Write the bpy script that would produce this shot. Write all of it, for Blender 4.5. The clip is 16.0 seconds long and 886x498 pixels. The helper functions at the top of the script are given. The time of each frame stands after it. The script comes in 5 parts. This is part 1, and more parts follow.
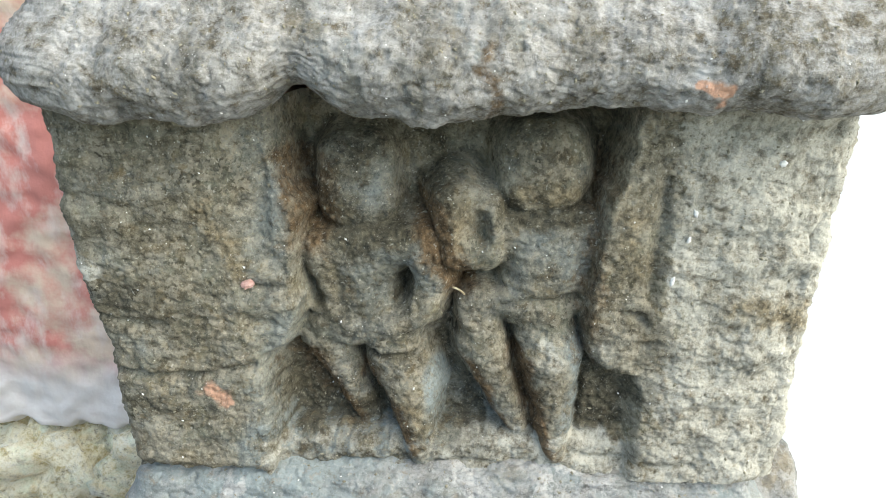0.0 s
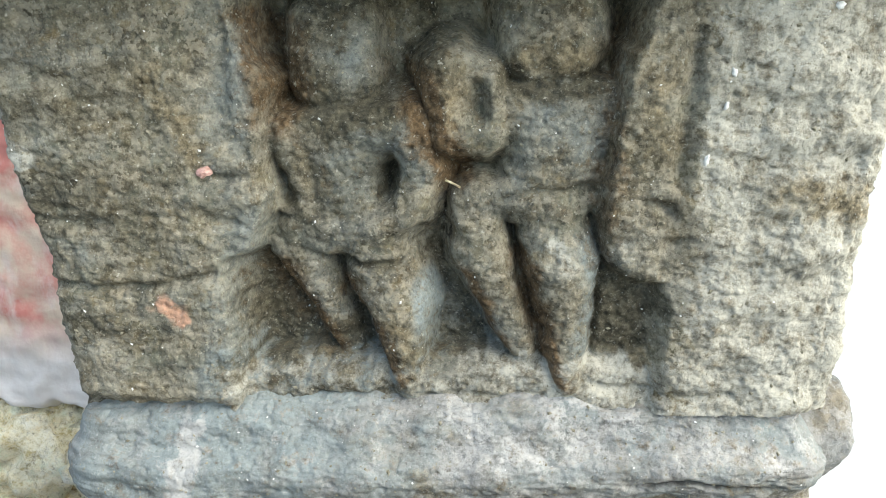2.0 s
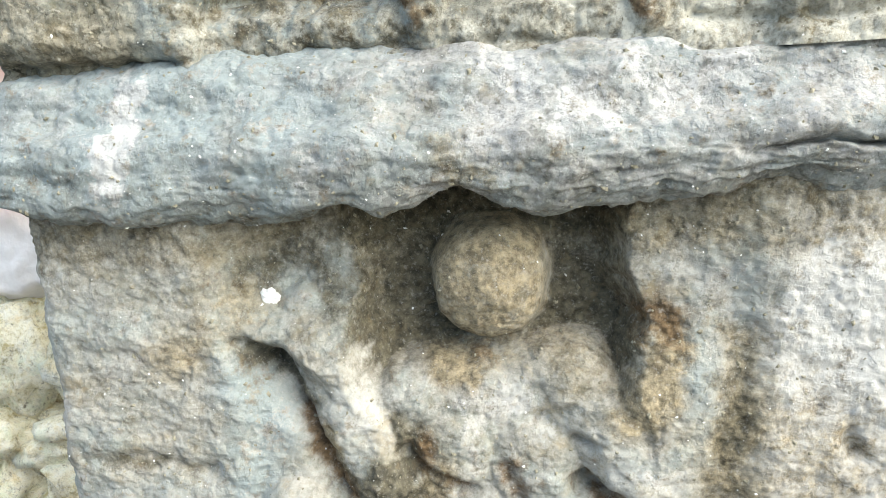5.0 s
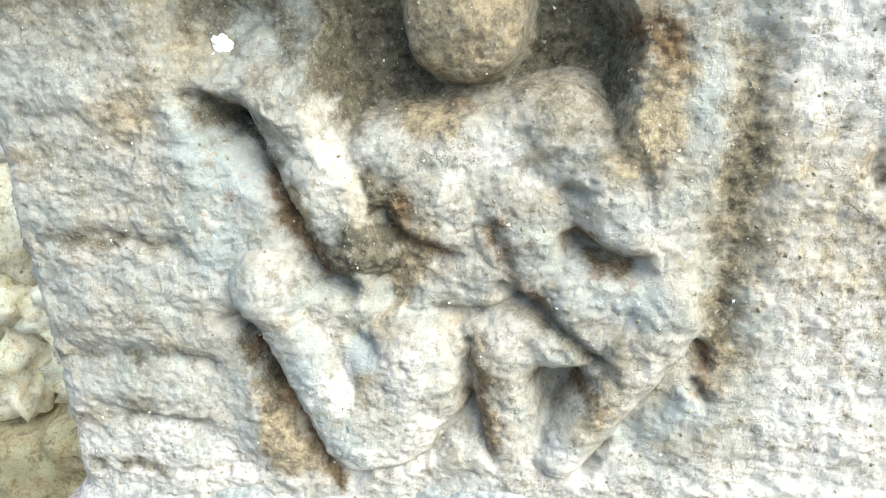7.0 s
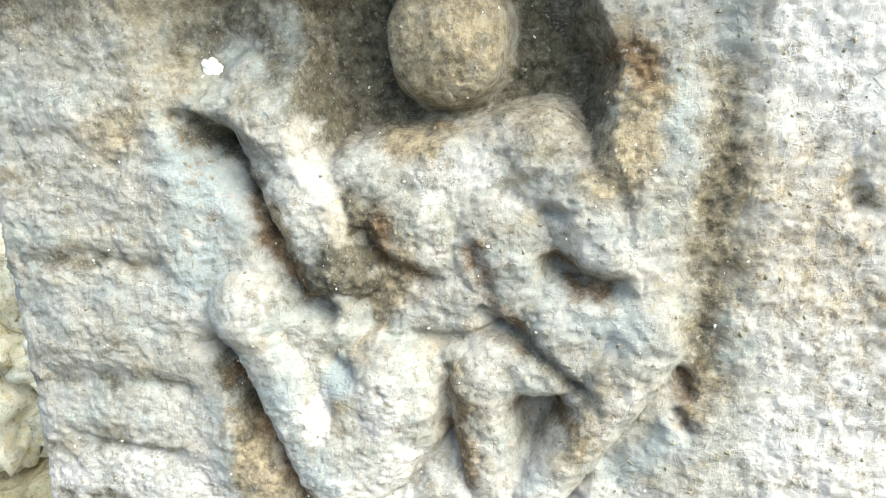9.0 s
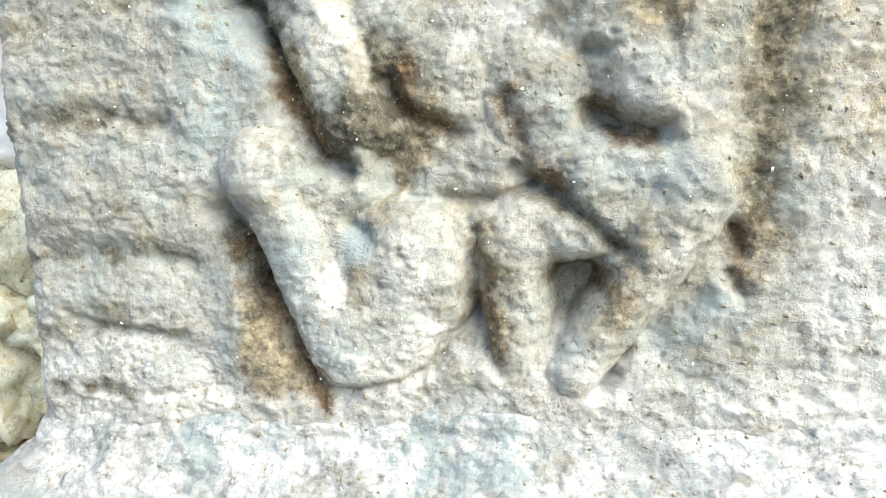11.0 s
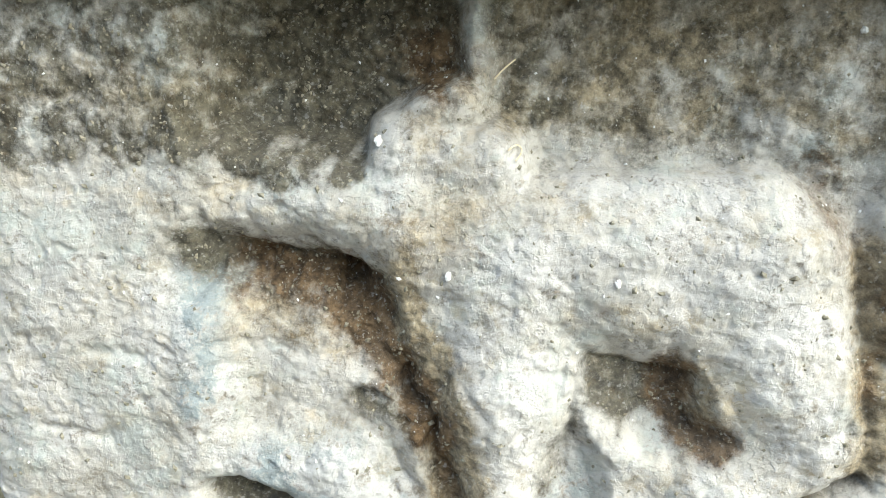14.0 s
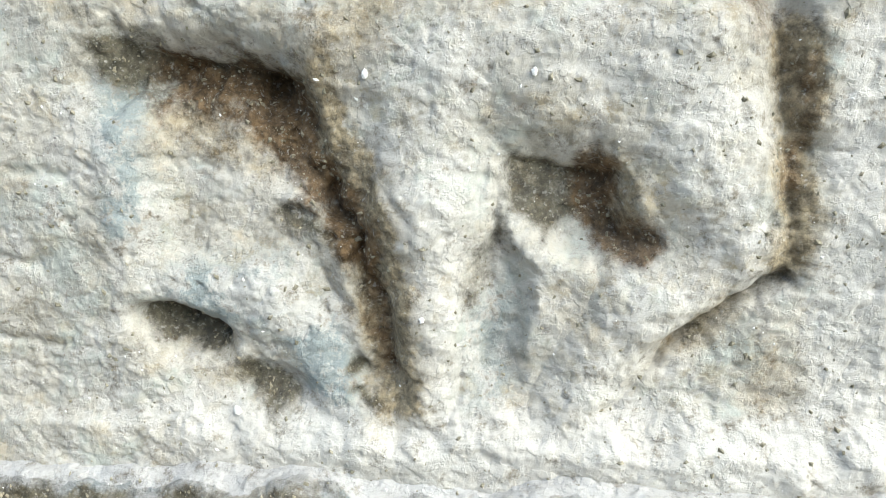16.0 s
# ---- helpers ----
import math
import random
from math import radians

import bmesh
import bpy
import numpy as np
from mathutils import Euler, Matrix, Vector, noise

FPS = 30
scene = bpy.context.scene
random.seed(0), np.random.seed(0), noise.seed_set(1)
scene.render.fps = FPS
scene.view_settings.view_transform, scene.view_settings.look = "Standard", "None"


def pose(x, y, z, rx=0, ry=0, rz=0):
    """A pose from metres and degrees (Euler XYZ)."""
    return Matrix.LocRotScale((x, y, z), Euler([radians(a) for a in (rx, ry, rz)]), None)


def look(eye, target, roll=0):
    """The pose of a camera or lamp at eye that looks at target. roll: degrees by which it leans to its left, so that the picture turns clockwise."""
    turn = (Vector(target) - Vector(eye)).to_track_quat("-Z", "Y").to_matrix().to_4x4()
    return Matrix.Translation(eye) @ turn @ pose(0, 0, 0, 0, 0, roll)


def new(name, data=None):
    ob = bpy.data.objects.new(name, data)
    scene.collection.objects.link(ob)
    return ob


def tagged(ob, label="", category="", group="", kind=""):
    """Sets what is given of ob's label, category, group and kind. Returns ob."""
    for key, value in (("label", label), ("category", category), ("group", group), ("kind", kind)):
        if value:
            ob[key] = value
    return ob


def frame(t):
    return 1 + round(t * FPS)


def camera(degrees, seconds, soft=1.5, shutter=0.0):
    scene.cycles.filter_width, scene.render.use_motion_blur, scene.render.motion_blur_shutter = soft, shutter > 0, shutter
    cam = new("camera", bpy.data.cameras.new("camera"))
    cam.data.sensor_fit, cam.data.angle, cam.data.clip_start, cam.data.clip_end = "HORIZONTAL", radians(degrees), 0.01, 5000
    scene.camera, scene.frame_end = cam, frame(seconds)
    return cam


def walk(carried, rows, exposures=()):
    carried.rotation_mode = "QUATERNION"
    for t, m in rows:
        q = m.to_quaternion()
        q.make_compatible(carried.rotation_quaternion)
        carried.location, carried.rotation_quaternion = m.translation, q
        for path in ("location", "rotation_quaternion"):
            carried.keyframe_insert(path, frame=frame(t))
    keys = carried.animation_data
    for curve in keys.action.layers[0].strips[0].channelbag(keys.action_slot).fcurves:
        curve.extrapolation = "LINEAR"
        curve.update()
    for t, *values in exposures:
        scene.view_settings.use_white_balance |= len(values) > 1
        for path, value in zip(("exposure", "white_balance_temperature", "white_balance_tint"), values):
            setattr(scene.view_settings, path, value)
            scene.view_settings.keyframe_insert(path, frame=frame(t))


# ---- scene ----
cam = camera(62.5, 16.0, soft=0.7)
PATH = [
    (0, (0.068, -0.451, 1.551), (-0.084, 1.41, 0.833), -0.9),
    (0.5, (0.073, -0.444, 1.525), (-0.091, 1.41, 0.791), -1.1),
    (1, (0.069, -0.434, 1.492), (-0.099, 1.419, 0.758), -0.9),
    (1.5, (0.072, -0.425, 1.466), (-0.102, 1.44, 0.766), -1.1),
    (2, (0.074, -0.408, 1.442), (-0.105, 1.478, 0.801), -1.3),
    (2.5, (0.083, -0.394, 1.409), (-0.12, 1.502, 0.807), -1.3),
    (3, (0.074, -0.381, 1.383), (-0.13, 1.532, 0.836), 0.0),
    (3.5, (0.066, -0.366, 1.337), (-0.207, 1.542, 0.801), -0.3),
    (4, (0.065, -0.356, 1.299), (-0.19, 1.564, 0.803), -0.0),
    (4.5, (0.064, -0.349, 1.252), (-0.219, 1.567, 0.749), -1.4),
    (5, (0.068, -0.341, 1.193), (-0.221, 1.572, 0.686), -1.7),
    (5.2, (0.07, -0.341, 1.175), (-0.224, 1.568, 0.656), -1.9),
    (7.3, (0.087, -0.324, 1.091), (-0.266, 1.517, 0.396), -3.5),
    (7.5, (0.088, -0.327, 1.09), (-0.273, 1.517, 0.404), -3.2),
    (8, (0.093, -0.338, 1.073), (-0.26, 1.535, 0.466), -3.1),
    (8.2, (0.098, -0.336, 1.075), (-0.246, 1.546, 0.494), -2.7),
    (10.3, (0.099, -0.328, 1.016), (-0.336, 1.593, 0.666), -2.2),
    (10.5, (0.095, -0.328, 1.006), (-0.329, 1.596, 0.661), -1.6),
    (11, (0.086, -0.323, 0.973), (-0.315, 1.602, 0.603), -1.9),
    (11.5, (0.083, -0.307, 0.928), (-0.274, 1.621, 0.537), -0.5),
    (12, (0.079, -0.303, 0.881), (-0.263, 1.625, 0.476), 0.4),
    (12.5, (0.071, -0.306, 0.836), (-0.24, 1.625, 0.418), 0.5),
    (13, (0.057, -0.301, 0.788), (-0.238, 1.623, 0.329), 0.7),
    (13.5, (0.053, -0.29, 0.755), (-0.238, 1.632, 0.285), 1.5),
    (14, (0.056, -0.288, 0.721), (-0.237, 1.631, 0.239), 1.3),
    (14.5, (0.074, -0.286, 0.689), (-0.208, 1.621, 0.154), 0.3),
    (15, (0.077, -0.283, 0.671), (-0.208, 1.616, 0.11), 1.5),
    (15.5, (0.085, -0.294, 0.653), (-0.219, 1.594, 0.067), 0.4),
    (16, (0.093, -0.296, 0.653), (-0.204, 1.601, 0.093), 0.4),
]
walk(cam, [(t, look(*row)) for t, *row in PATH], [(0, 0.74, 7300, 3), (2.5, 0.80, 7300, 3), (3, 1.17, 7300, 3), (3.5, 1.40, 7300, 3), (4.5, 1.32, 7300, 3), (5, 1.26, 7400, 4), (7.5, 1.50, 7300, 3), (10.5, 1.48, 7300, 3), (11, 1.40, 7300, 3), (12.5, 1.06, 7200, 3), (13, 1.0, 7100, 2), (13.5, 1.26, 6900, 2), (14.5, 1.18, 6900, 2), (15, 1.19, 6900, 2), (16, 1.03, 6900, 2)])

# ---- light ----
world = bpy.data.worlds.new("sky")
scene.world = world
world.use_nodes = True
wn, wl = world.node_tree.nodes, world.node_tree.links
sky = wn.new("ShaderNodeTexSky")
sky.sky_type, sky.sun_disc = "NISHITA", False
sky.sun_elevation, sky.sun_rotation = radians(45), radians(119)
wl.new(sky.outputs[0], wn["Background"].inputs[0])
wn["Background"].inputs[1].default_value = 0.20
sun = new("sun", bpy.data.lights.new("sun", "SUN"))
sun.data.energy, sun.data.angle, sun.data.color = 2.7, radians(70), (1.0, 0.975, 0.93)
sun.matrix_world = look((0, 0, 0), (-0.80, 0.44, -0.92))


# ---- noise and shape helpers ----
def lattice(x, y, seed):
    """Gradient noise on arrays, about -1 to 1."""
    rng = np.random.RandomState(seed)
    perm = rng.permutation(256)
    ang = rng.rand(256) * 2 * np.pi
    xi, yi = np.floor(x).astype(int), np.floor(y).astype(int)
    xf, yf = x - xi, y - yi

    def corner(dx, dy):
        k = perm[(perm[(xi + dx) & 255] + yi + dy) & 255]
        return np.cos(ang[k]) * (xf - dx) + np.sin(ang[k]) * (yf - dy)

    u, v = xf * xf * xf * (xf * (xf * 6 - 15) + 10), yf * yf * yf * (yf * (yf * 6 - 15) + 10)
    a = corner(0, 0) * (1 - u) + corner(1, 0) * u
    b = corner(0, 1) * (1 - u) + corner(1, 1) * u
    return 1.5 * (a * (1 - v) + b * v)


def fbm(x, y, size, octaves, seed, gain=0.55):
    """Layered noise with features of about size metres."""
    out, amp, f = 0.0, 1.0, 1.0 / size
    for n in range(octaves):
        out = out + amp * lattice(x * f + 17.3 * n, y * f - 9.1 * n, seed + n)
        amp, f = amp * gain, f * 2.03
    return out


def rough(x, z, seed, amount=1.0, bedding=0.4):
    """Weathered stone relief in metres: lumps, bedding, grain and pits."""
    h = 0.0024 * fbm(x, z, 0.055, 2, seed)
    h = h + 0.0008 * fbm(x, z, 0.018, 4, seed + 10, 0.62)
    h = h + bedding * 0.0018 * fbm(x * 0.45, z, 0.010, 3, seed + 20)
    h = h - 0.0007 * np.exp(-((fbm(x * 0.55, z, 0.020, 3, seed + 60) / 0.07) ** 2)) * smooth(0.0, 0.35, fbm(x, z, 0.04, 2, seed + 65))
    h = h + 0.0003 * fbm(x, z, 0.0050, 2, seed + 50, 0.7)
    h = h + 0.0008 * np.abs(fbm(x * 0.65 + 0.2 * z, z, 0.0095, 3, seed + 70, 0.6)) * smooth(-0.25, 0.25, fbm(x, z, 0.03, 2, seed + 75))
    pit = fbm(x, z, 0.0075, 2, seed + 30)
    h = h - 0.0022 * np.clip(pit - 0.45, 0, 1) - 0.0030 * np.clip(fbm(x, z, 0.022, 2, seed + 40) - 0.62, 0, 1)
    return amount * h


def smooth(a, b, x):
    t = np.clip((x - a) / (b - a), 0, 1)
    return t * t * (3 - 2 * t)


def smax(a, b, k=0.003):
    h = np.clip(0.5 + 0.5 * (a - b) / k, 0, 1)
    return b * (1 - h) + a * h + k * h * (1 - h)


def seg(x, z, x0, z0, x1, z1):
    """Distance from a segment and the share of the way along it."""
    dx, dz = x1 - x0, z1 - z0
    t = np.clip(((x - x0) * dx + (z - z0) * dz) / (dx * dx + dz * dz + 1e-12), 0, 1)
    return np.hypot(x - x0 - t * dx, z - z0 - t * dz), t


def limb(x, z, x0, z0, r0, h0, x1, z1, r1, h1):
    """A tapered rounded limb whose front stands at h0 to h1."""
    d, t = seg(x, z, x0, z0, x1, z1)
    r, h = r0 + (r1 - r0) * t, h0 + (h1 - h0) * t
    return h - 0.85 * r * (1 - np.sqrt(1 - np.clip(d / r, 0, 1) ** 2)) - np.maximum(d - r, 0) * 2.6


def blob(x, z, cx, cz, rx, rz, h, turn=0.0, fat=0.8, power=2.0):
    """A rounded boss whose front stands at h."""
    c, s = math.cos(radians(turn)), math.sin(radians(turn))
    u, v = ((x - cx) * c + (z - cz) * s) / rx, (-(x - cx) * s + (z - cz) * c) / rz
    q, r = (np.abs(u) ** power + np.abs(v) ** power) ** (1 / power), min(rx, rz)
    return h - fat * r * (1 - np.sqrt(1 - np.clip(q, 0, 1) ** 2)) - np.maximum(q - 1, 0) * r * 3.0


def inside(x, z, corners):
    """Signed distance to a polygon, positive inside."""
    d, flip = np.full(np.shape(x), 1e9), np.zeros(np.shape(x), bool)
    for (ax, az), (bx, bz) in zip(corners, corners[1:] + corners[:1]):
        d = np.minimum(d, seg(x, z, ax, az, bx, bz)[0])
        cross = (az > z) != (bz > z)
        flip ^= cross & (x < (bx - ax) * (z - az) / (bz - az + 1e-12) + ax)
    return np.where(flip, d, -d)


def groove(x, z, points, width, depth):
    """A worn groove along a line; depth to take away."""
    d = np.full(np.shape(x), 1e9)
    for (ax, az), (bx, bz) in zip(points, points[1:]):
        d = np.minimum(d, seg(x, z, ax, az, bx, bz)[0])
    return depth * np.exp(-((d / width) ** 2))


def near(x, z, points, width):
    """1 on a line, falling to 0 about width away from it."""
    return groove(x, z, points, width, 1.0)


def frayed(x, z, seed, amount=0.007):
    """The same places, pushed about, so that stains get uneven outlines."""
    return x + amount * fbm(x, z, 0.022, 3, seed, 0.55), z + amount * fbm(x, z, 0.022, 3, seed + 50, 0.55)


# ---- materials ----
def nodes_of(name):
    m = bpy.data.materials.new(name)
    m.use_nodes = True
    return m, m.node_tree.nodes, m.node_tree.links, m.node_tree.nodes["Principled BSDF"]


def noise_node(n, l, coord, scale, detail=6, rough_=0.6, stretch=None):
    t = n.new("ShaderNodeTexNoise")
    t.inputs["Scale"].default_value, t.inputs["Detail"].default_value, t.inputs["Roughness"].default_value = scale, detail, rough_
    if stretch:
        mp = n.new("ShaderNodeMapping")
        mp.inputs["Scale"].default_value = stretch
        l.new(coord, mp.inputs["Vector"])
        coord = mp.outputs[0]
    l.new(coord, t.inputs["Vector"])
    return t.outputs["Fac"]


def ramp(n, l, fac, stops):
    r = n.new("ShaderNodeValToRGB")
    while len(r.color_ramp.elements) < len(stops):
        r.color_ramp.elements.new(0.5)
    for e, (p, c) in zip(r.color_ramp.elements, stops):
        e.position, e.color = p, (*c, 1) if isinstance(c, tuple) else (c, c, c, 1)
    l.new(fac, r.inputs[0])
    return r.outputs[0]


def mixed(n, l, fac, a, b, how="MIX"):
    m = n.new("ShaderNodeMix")
    m.data_type, m.blend_type = "RGBA", how
    for value, k in ((fac, 0), (a, 6), (b, 7)):
        if isinstance(value, (int, float)):
            m.inputs[k].default_value = value
        elif isinstance(value, tuple):
            m.inputs[k].default_value = (*value, 1)
        else:
            l.new(value, m.inputs[k])
    return m.outputs[2]


def maths(n, l, op, a, b):
    m = n.new("ShaderNodeMath")
    m.operation = op
    m.use_clamp = True
    for k, value in enumerate((a, b)):
        if isinstance(value, (int, float)):
            m.inputs[k].default_value = value
        else:
            l.new(value, m.inputs[k])
    return m.outputs[0]


CRUSTS = ("lime", "rust_shade", "blue", "ochre", "soot_shade", "orange")


def stone(name, dark, mid, pale, lime=(0.62, 0.61, 0.58), olive=0.25, flecks=0.5, contrast=1.0, scabs=0.35):
    """Weathered stone: grain and stains, with lime, rust, blue wash, ochre and soot crusts, and shade and pale haze
    painted in the same tints, where the mesh carries them.
    """
    m, n, l, p = nodes_of(name)
    pos = n.new("ShaderNodeNewGeometry").outputs["Position"]
    big = noise_node(n, l, pos, 22, 5, 0.62)
    fine = noise_node(n, l, pos, 150, 9, 0.78)
    bed = noise_node(n, l, pos, 60, 5, 0.6, (0.35, 1, 1.6))
    tone = maths(n, l, "ADD", maths(n, l, "MULTIPLY", big, 0.45), maths(n, l, "MULTIPLY", fine, 0.55))
    tone = maths(n, l, "ADD", tone, maths(n, l, "MULTIPLY", bed, 0.18))
    col = ramp(n, l, tone, [(0.50, dark), (0.59, mid), (0.70, pale)])
    moss = ramp(n, l, noise_node(n, l, pos, 38, 4), [(0.52, 0.0), (0.68, 1.0)])
    col = mixed(n, l, maths(n, l, "MULTIPLY", moss, olive), col, (0.16, 0.15, 0.075))
    breakup = noise_node(n, l, pos, 95, 9, 0.78)
    cool = ramp(n, l, noise_node(n, l, pos, 27, 5, 0.65), [(0.50, 0.0), (0.62, 0.60)])
    col = mixed(n, l, cool, col, tuple(v * k for v, k in zip(mid, (0.92, 1.08, 1.16))))
    warm = ramp(n, l, noise_node(n, l, pos, 33, 5, 0.65, (1, 1, 1.3)), [(0.52, 0.0), (0.68, 0.55)])
    col = mixed(n, l, warm, col, tuple(v * k for v, k in zip(mid, (0.95, 0.78, 0.52))))
    blotch = noise_node(n, l, pos, 48, 9, 0.72)
    col = mixed(n, l, 1.0, col, ramp(n, l, blotch, [(0.36, 1 - 0.55 * contrast), (0.48, 1 - 0.05 * contrast), (0.66, 1.0)]), "MULTIPLY")
    scab = ramp(n, l, noise_node(n, l, pos, 120, 5, 0.62), [(0.505, 0.0), (0.545, 1.0)])
    col = mixed(n, l, maths(n, l, "MULTIPLY", scab, scabs), col, tuple(0.5 * (u + v) for u, v in zip(mid, pale)))
    # The soot and rust tints serve real crust and painted shade alike.
    tints = {"soot_shade": (0.112, 0.099, 0.067), "blue": (0.285, 0.33, 0.335), "ochre": (0.34, 0.275, 0.175), "rust_shade": (0.165, 0.105, 0.055), "lime": lime, "orange": (0.62, 0.36, 0.25)}
    for key in ("blue", "lime", "ochre", "soot_shade", "rust_shade", "orange"):
        at = n.new("ShaderNodeAttribute")
        at.attribute_name = key
        s = n.new("ShaderNodeMath")
        s.operation = "MULTIPLY_ADD"
        l.new(breakup, s.inputs[0])
        s.inputs[1].default_value = 1.5
        l.new(at.outputs["Fac"], s.inputs[2])
        edge = ramp(n, l, maths(n, l, "SUBTRACT", s.outputs[0], 0.72), [(0.25, 0.0), (0.40, 0.82)] if key == "lime" else [(0.12, 0.0), (0.58, 0.92)])
        tint = tints[key]
        if key in ("rust_shade", "soot_shade", "ochre"):
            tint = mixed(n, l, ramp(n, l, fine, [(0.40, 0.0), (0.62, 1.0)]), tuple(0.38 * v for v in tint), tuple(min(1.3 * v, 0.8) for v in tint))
        if key == "orange":
            edge = maths(n, l, "MULTIPLY", edge, ramp(n, l, at.outputs["Fac"], [(0.15, 0.0), (0.45, 1.0)]))
        col = mixed(n, l, edge, col, tint)
    chips = ramp(n, l, noise_node(n, l, pos, 330, 3, 0.5), [(0.655, 0.0), (0.70, 1.0)])
    col = mixed(n, l, maths(n, l, "MULTIPLY", chips, flecks), col, lime)
    grit = noise_node(n, l, pos, 480, 4, 0.7)
    col = mixed(n, l, 1.0, col, ramp(n, l, grit, [(0.34, 1 - 0.32 * contrast), (0.46, 1 - 0.05 * contrast), (0.60, 1.0), (0.66, 1.0)]), "MULTIPLY")
    col = mixed(n, l, ramp(n, l, noise_node(n, l, pos, 420, 4, 0.7), [(0.56, 0.0), (0.68, 0.25)]), col, tuple(min(1.2 * v, 0.85) for v in pale))
    l.new(col, p.inputs["Base Color"])
    p.inputs["Roughness"].default_value = 0.9
    p.inputs["Specular IOR Level"].default_value = 0.25
    bump = n.new("ShaderNodeBump")
    bump.inputs["Strength"].default_value, bump.inputs["Distance"].default_value = 0.9, 0.0020
    hgt = maths(n, l, "ADD", maths(n, l, "MULTIPLY", fine, 0.5), maths(n, l, "MULTIPLY", grit, 0.25))
    hgt = maths(n, l, "ADD", hgt, maths(n, l, "MULTIPLY", scab, 0.16))
    l.new(hgt, bump.inputs["Height"])
    l.new(bump.outputs[0], p.inputs["Normal"])
    return m


def plain(name, a, b, scale=120.0, roughness=0.85):
    m, n, l, p = nodes_of(name)
    pos = n.new("ShaderNodeTexCoord").outputs["Object"]
    f = noise_node(n, l, pos, scale, 5, 0.65)
    l.new(ramp(n, l, f, [(0.35, a), (0.65, b)]), p.inputs["Base Color"])
    p.inputs["Roughness"].default_value = roughness
    bump = n.new("ShaderNodeBump")
    bump.inputs["Strength"].default_value, bump.inputs["Distance"].default_value = 0.5, 0.001
    l.new(f, bump.inputs["Height"])
    l.new(bump.outputs[0], p.inputs["Normal"])
    return m


UPPER = stone("upper_stone", (0.082, 0.072, 0.050), (0.238, 0.210, 0.154), (0.48, 0.443, 0.36), lime=(0.60, 0.58, 0.51), olive=0.3, flecks=0.4, contrast=1.15, scabs=0.6)
LEDGE = stone("ledge_stone", (0.15, 0.145, 0.132), (0.295, 0.290, 0.278), (0.44, 0.434, 0.424), lime=(0.54, 0.53, 0.52), olive=0.1, flecks=0.4, contrast=0.7, scabs=0.5)
MIDDLE = stone("middle_stone", (0.20, 0.183, 0.142), (0.360, 0.343, 0.302), (0.480, 0.467, 0.434), lime=(0.565, 0.553, 0.532), olive=0.10, flecks=0.2, contrast=0.32)
LOWER = stone("lower_stone", (0.36, 0.328, 0.270), (0.52, 0.490, 0.430), (0.585, 0.562, 0.510), lime=(0.60, 0.582, 0.548), olive=0.05, flecks=0.35, contrast=0.42, scabs=0.3)
CHIP = plain("white_chip", (0.72, 0.72, 0.70), (0.86, 0.86, 0.84), 200)


# ---- mesh helpers ----
def sheet(name, pos, keep=None, crusts=None, material=None, parent=None, label=""):
    """A mesh from a grid of places, with its crust values."""
    rows, cols = pos.shape[:2]
    idx = np.arange(rows * cols).reshape(rows, cols)
    quads = np.stack([idx[:-1, :-1], idx[:-1, 1:], idx[1:, 1:], idx[1:, :-1]], -1).reshape(-1, 4)
    if keep is not None:
        k = (keep[:-1, :-1] | keep[:-1, 1:] | keep[1:, 1:] | keep[1:, :-1]).ravel()
        quads = quads[k]
    verts = pos.reshape(-1, 3)
    used = np.unique(quads)
    remap = np.zeros(len(verts), int)
    remap[used] = np.arange(len(used))
    verts, quads = verts[used], remap[quads]
    me = bpy.data.meshes.new(name)
    me.vertices.add(len(verts))
    me.vertices.foreach_set("co", verts.astype(np.float32).ravel())
    me.loops.add(quads.size)
    me.loops.foreach_set("vertex_index", quads.astype(np.int32).ravel())
    me.polygons.add(len(quads))
    me.polygons.foreach_set("loop_start", np.arange(0, quads.size, 4, dtype=np.int32))
    me.polygons.foreach_set("use_smooth", np.ones(len(quads), bool))
    for key, value in (crusts or {}).items():
        at = me.attributes.new(key, "FLOAT", "POINT")
        at.data.foreach_set("value", np.clip(value, 0, 1).reshape(-1)[used].astype(np.float32))
    me.update()
    me.validate()
    if material:
        me.materials.append(material)
    ob = new(name, me)
    if parent:
        ob.parent = parent
        ob.matrix_parent_inverse = Matrix.Translation(-home(parent))
    if label:
        tagged(ob, label)
    return ob


def home(ob):
    """Where a thing's own origin stands."""
    return ob.location if ob.type == "EMPTY" else Vector((0, 0, 0))


XL, XR, BACK, CORNER = -0.209, 0.272, 0.40, 0.014
STEP = 0.00095


def plan(xl=XL, xr=XR, corner=CORNER, step=STEP):
    """The pillar's outline from above: places, outward directions and whether they lie on the front."""
    pts, nor = [], []
    for y in np.linspace(BACK, corner, 40):
        pts.append((xl, y)), nor.append((-1, 0))
    for a in np.linspace(0, np.pi / 2, 16)[1:]:
        pts.append((xl + corner - corner * np.cos(a), corner - corner * np.sin(a))), nor.append((-np.cos(a), -np.sin(a)))
    for x in np.arange(xl + corner, xr - corner, step)[1:]:
        pts.append((x, 0)), nor.append((0, -1))
    for a in np.linspace(np.pi / 2, 0, 16):
        pts.append((xr - corner + corner * np.cos(a), corner - corner * np.sin(a))), nor.append((np.cos(a), -np.sin(a)))
    for y in np.linspace(corner, BACK, 40)[1:]:
        pts.append((xr, y)), nor.append((1, 0))
    return np.array(pts), np.array(nor, float)


def lean(z):
    """The right-hand side leans out towards the top of the upper panel."""
    return 0.014 * smooth(1.20, 1.47, z)


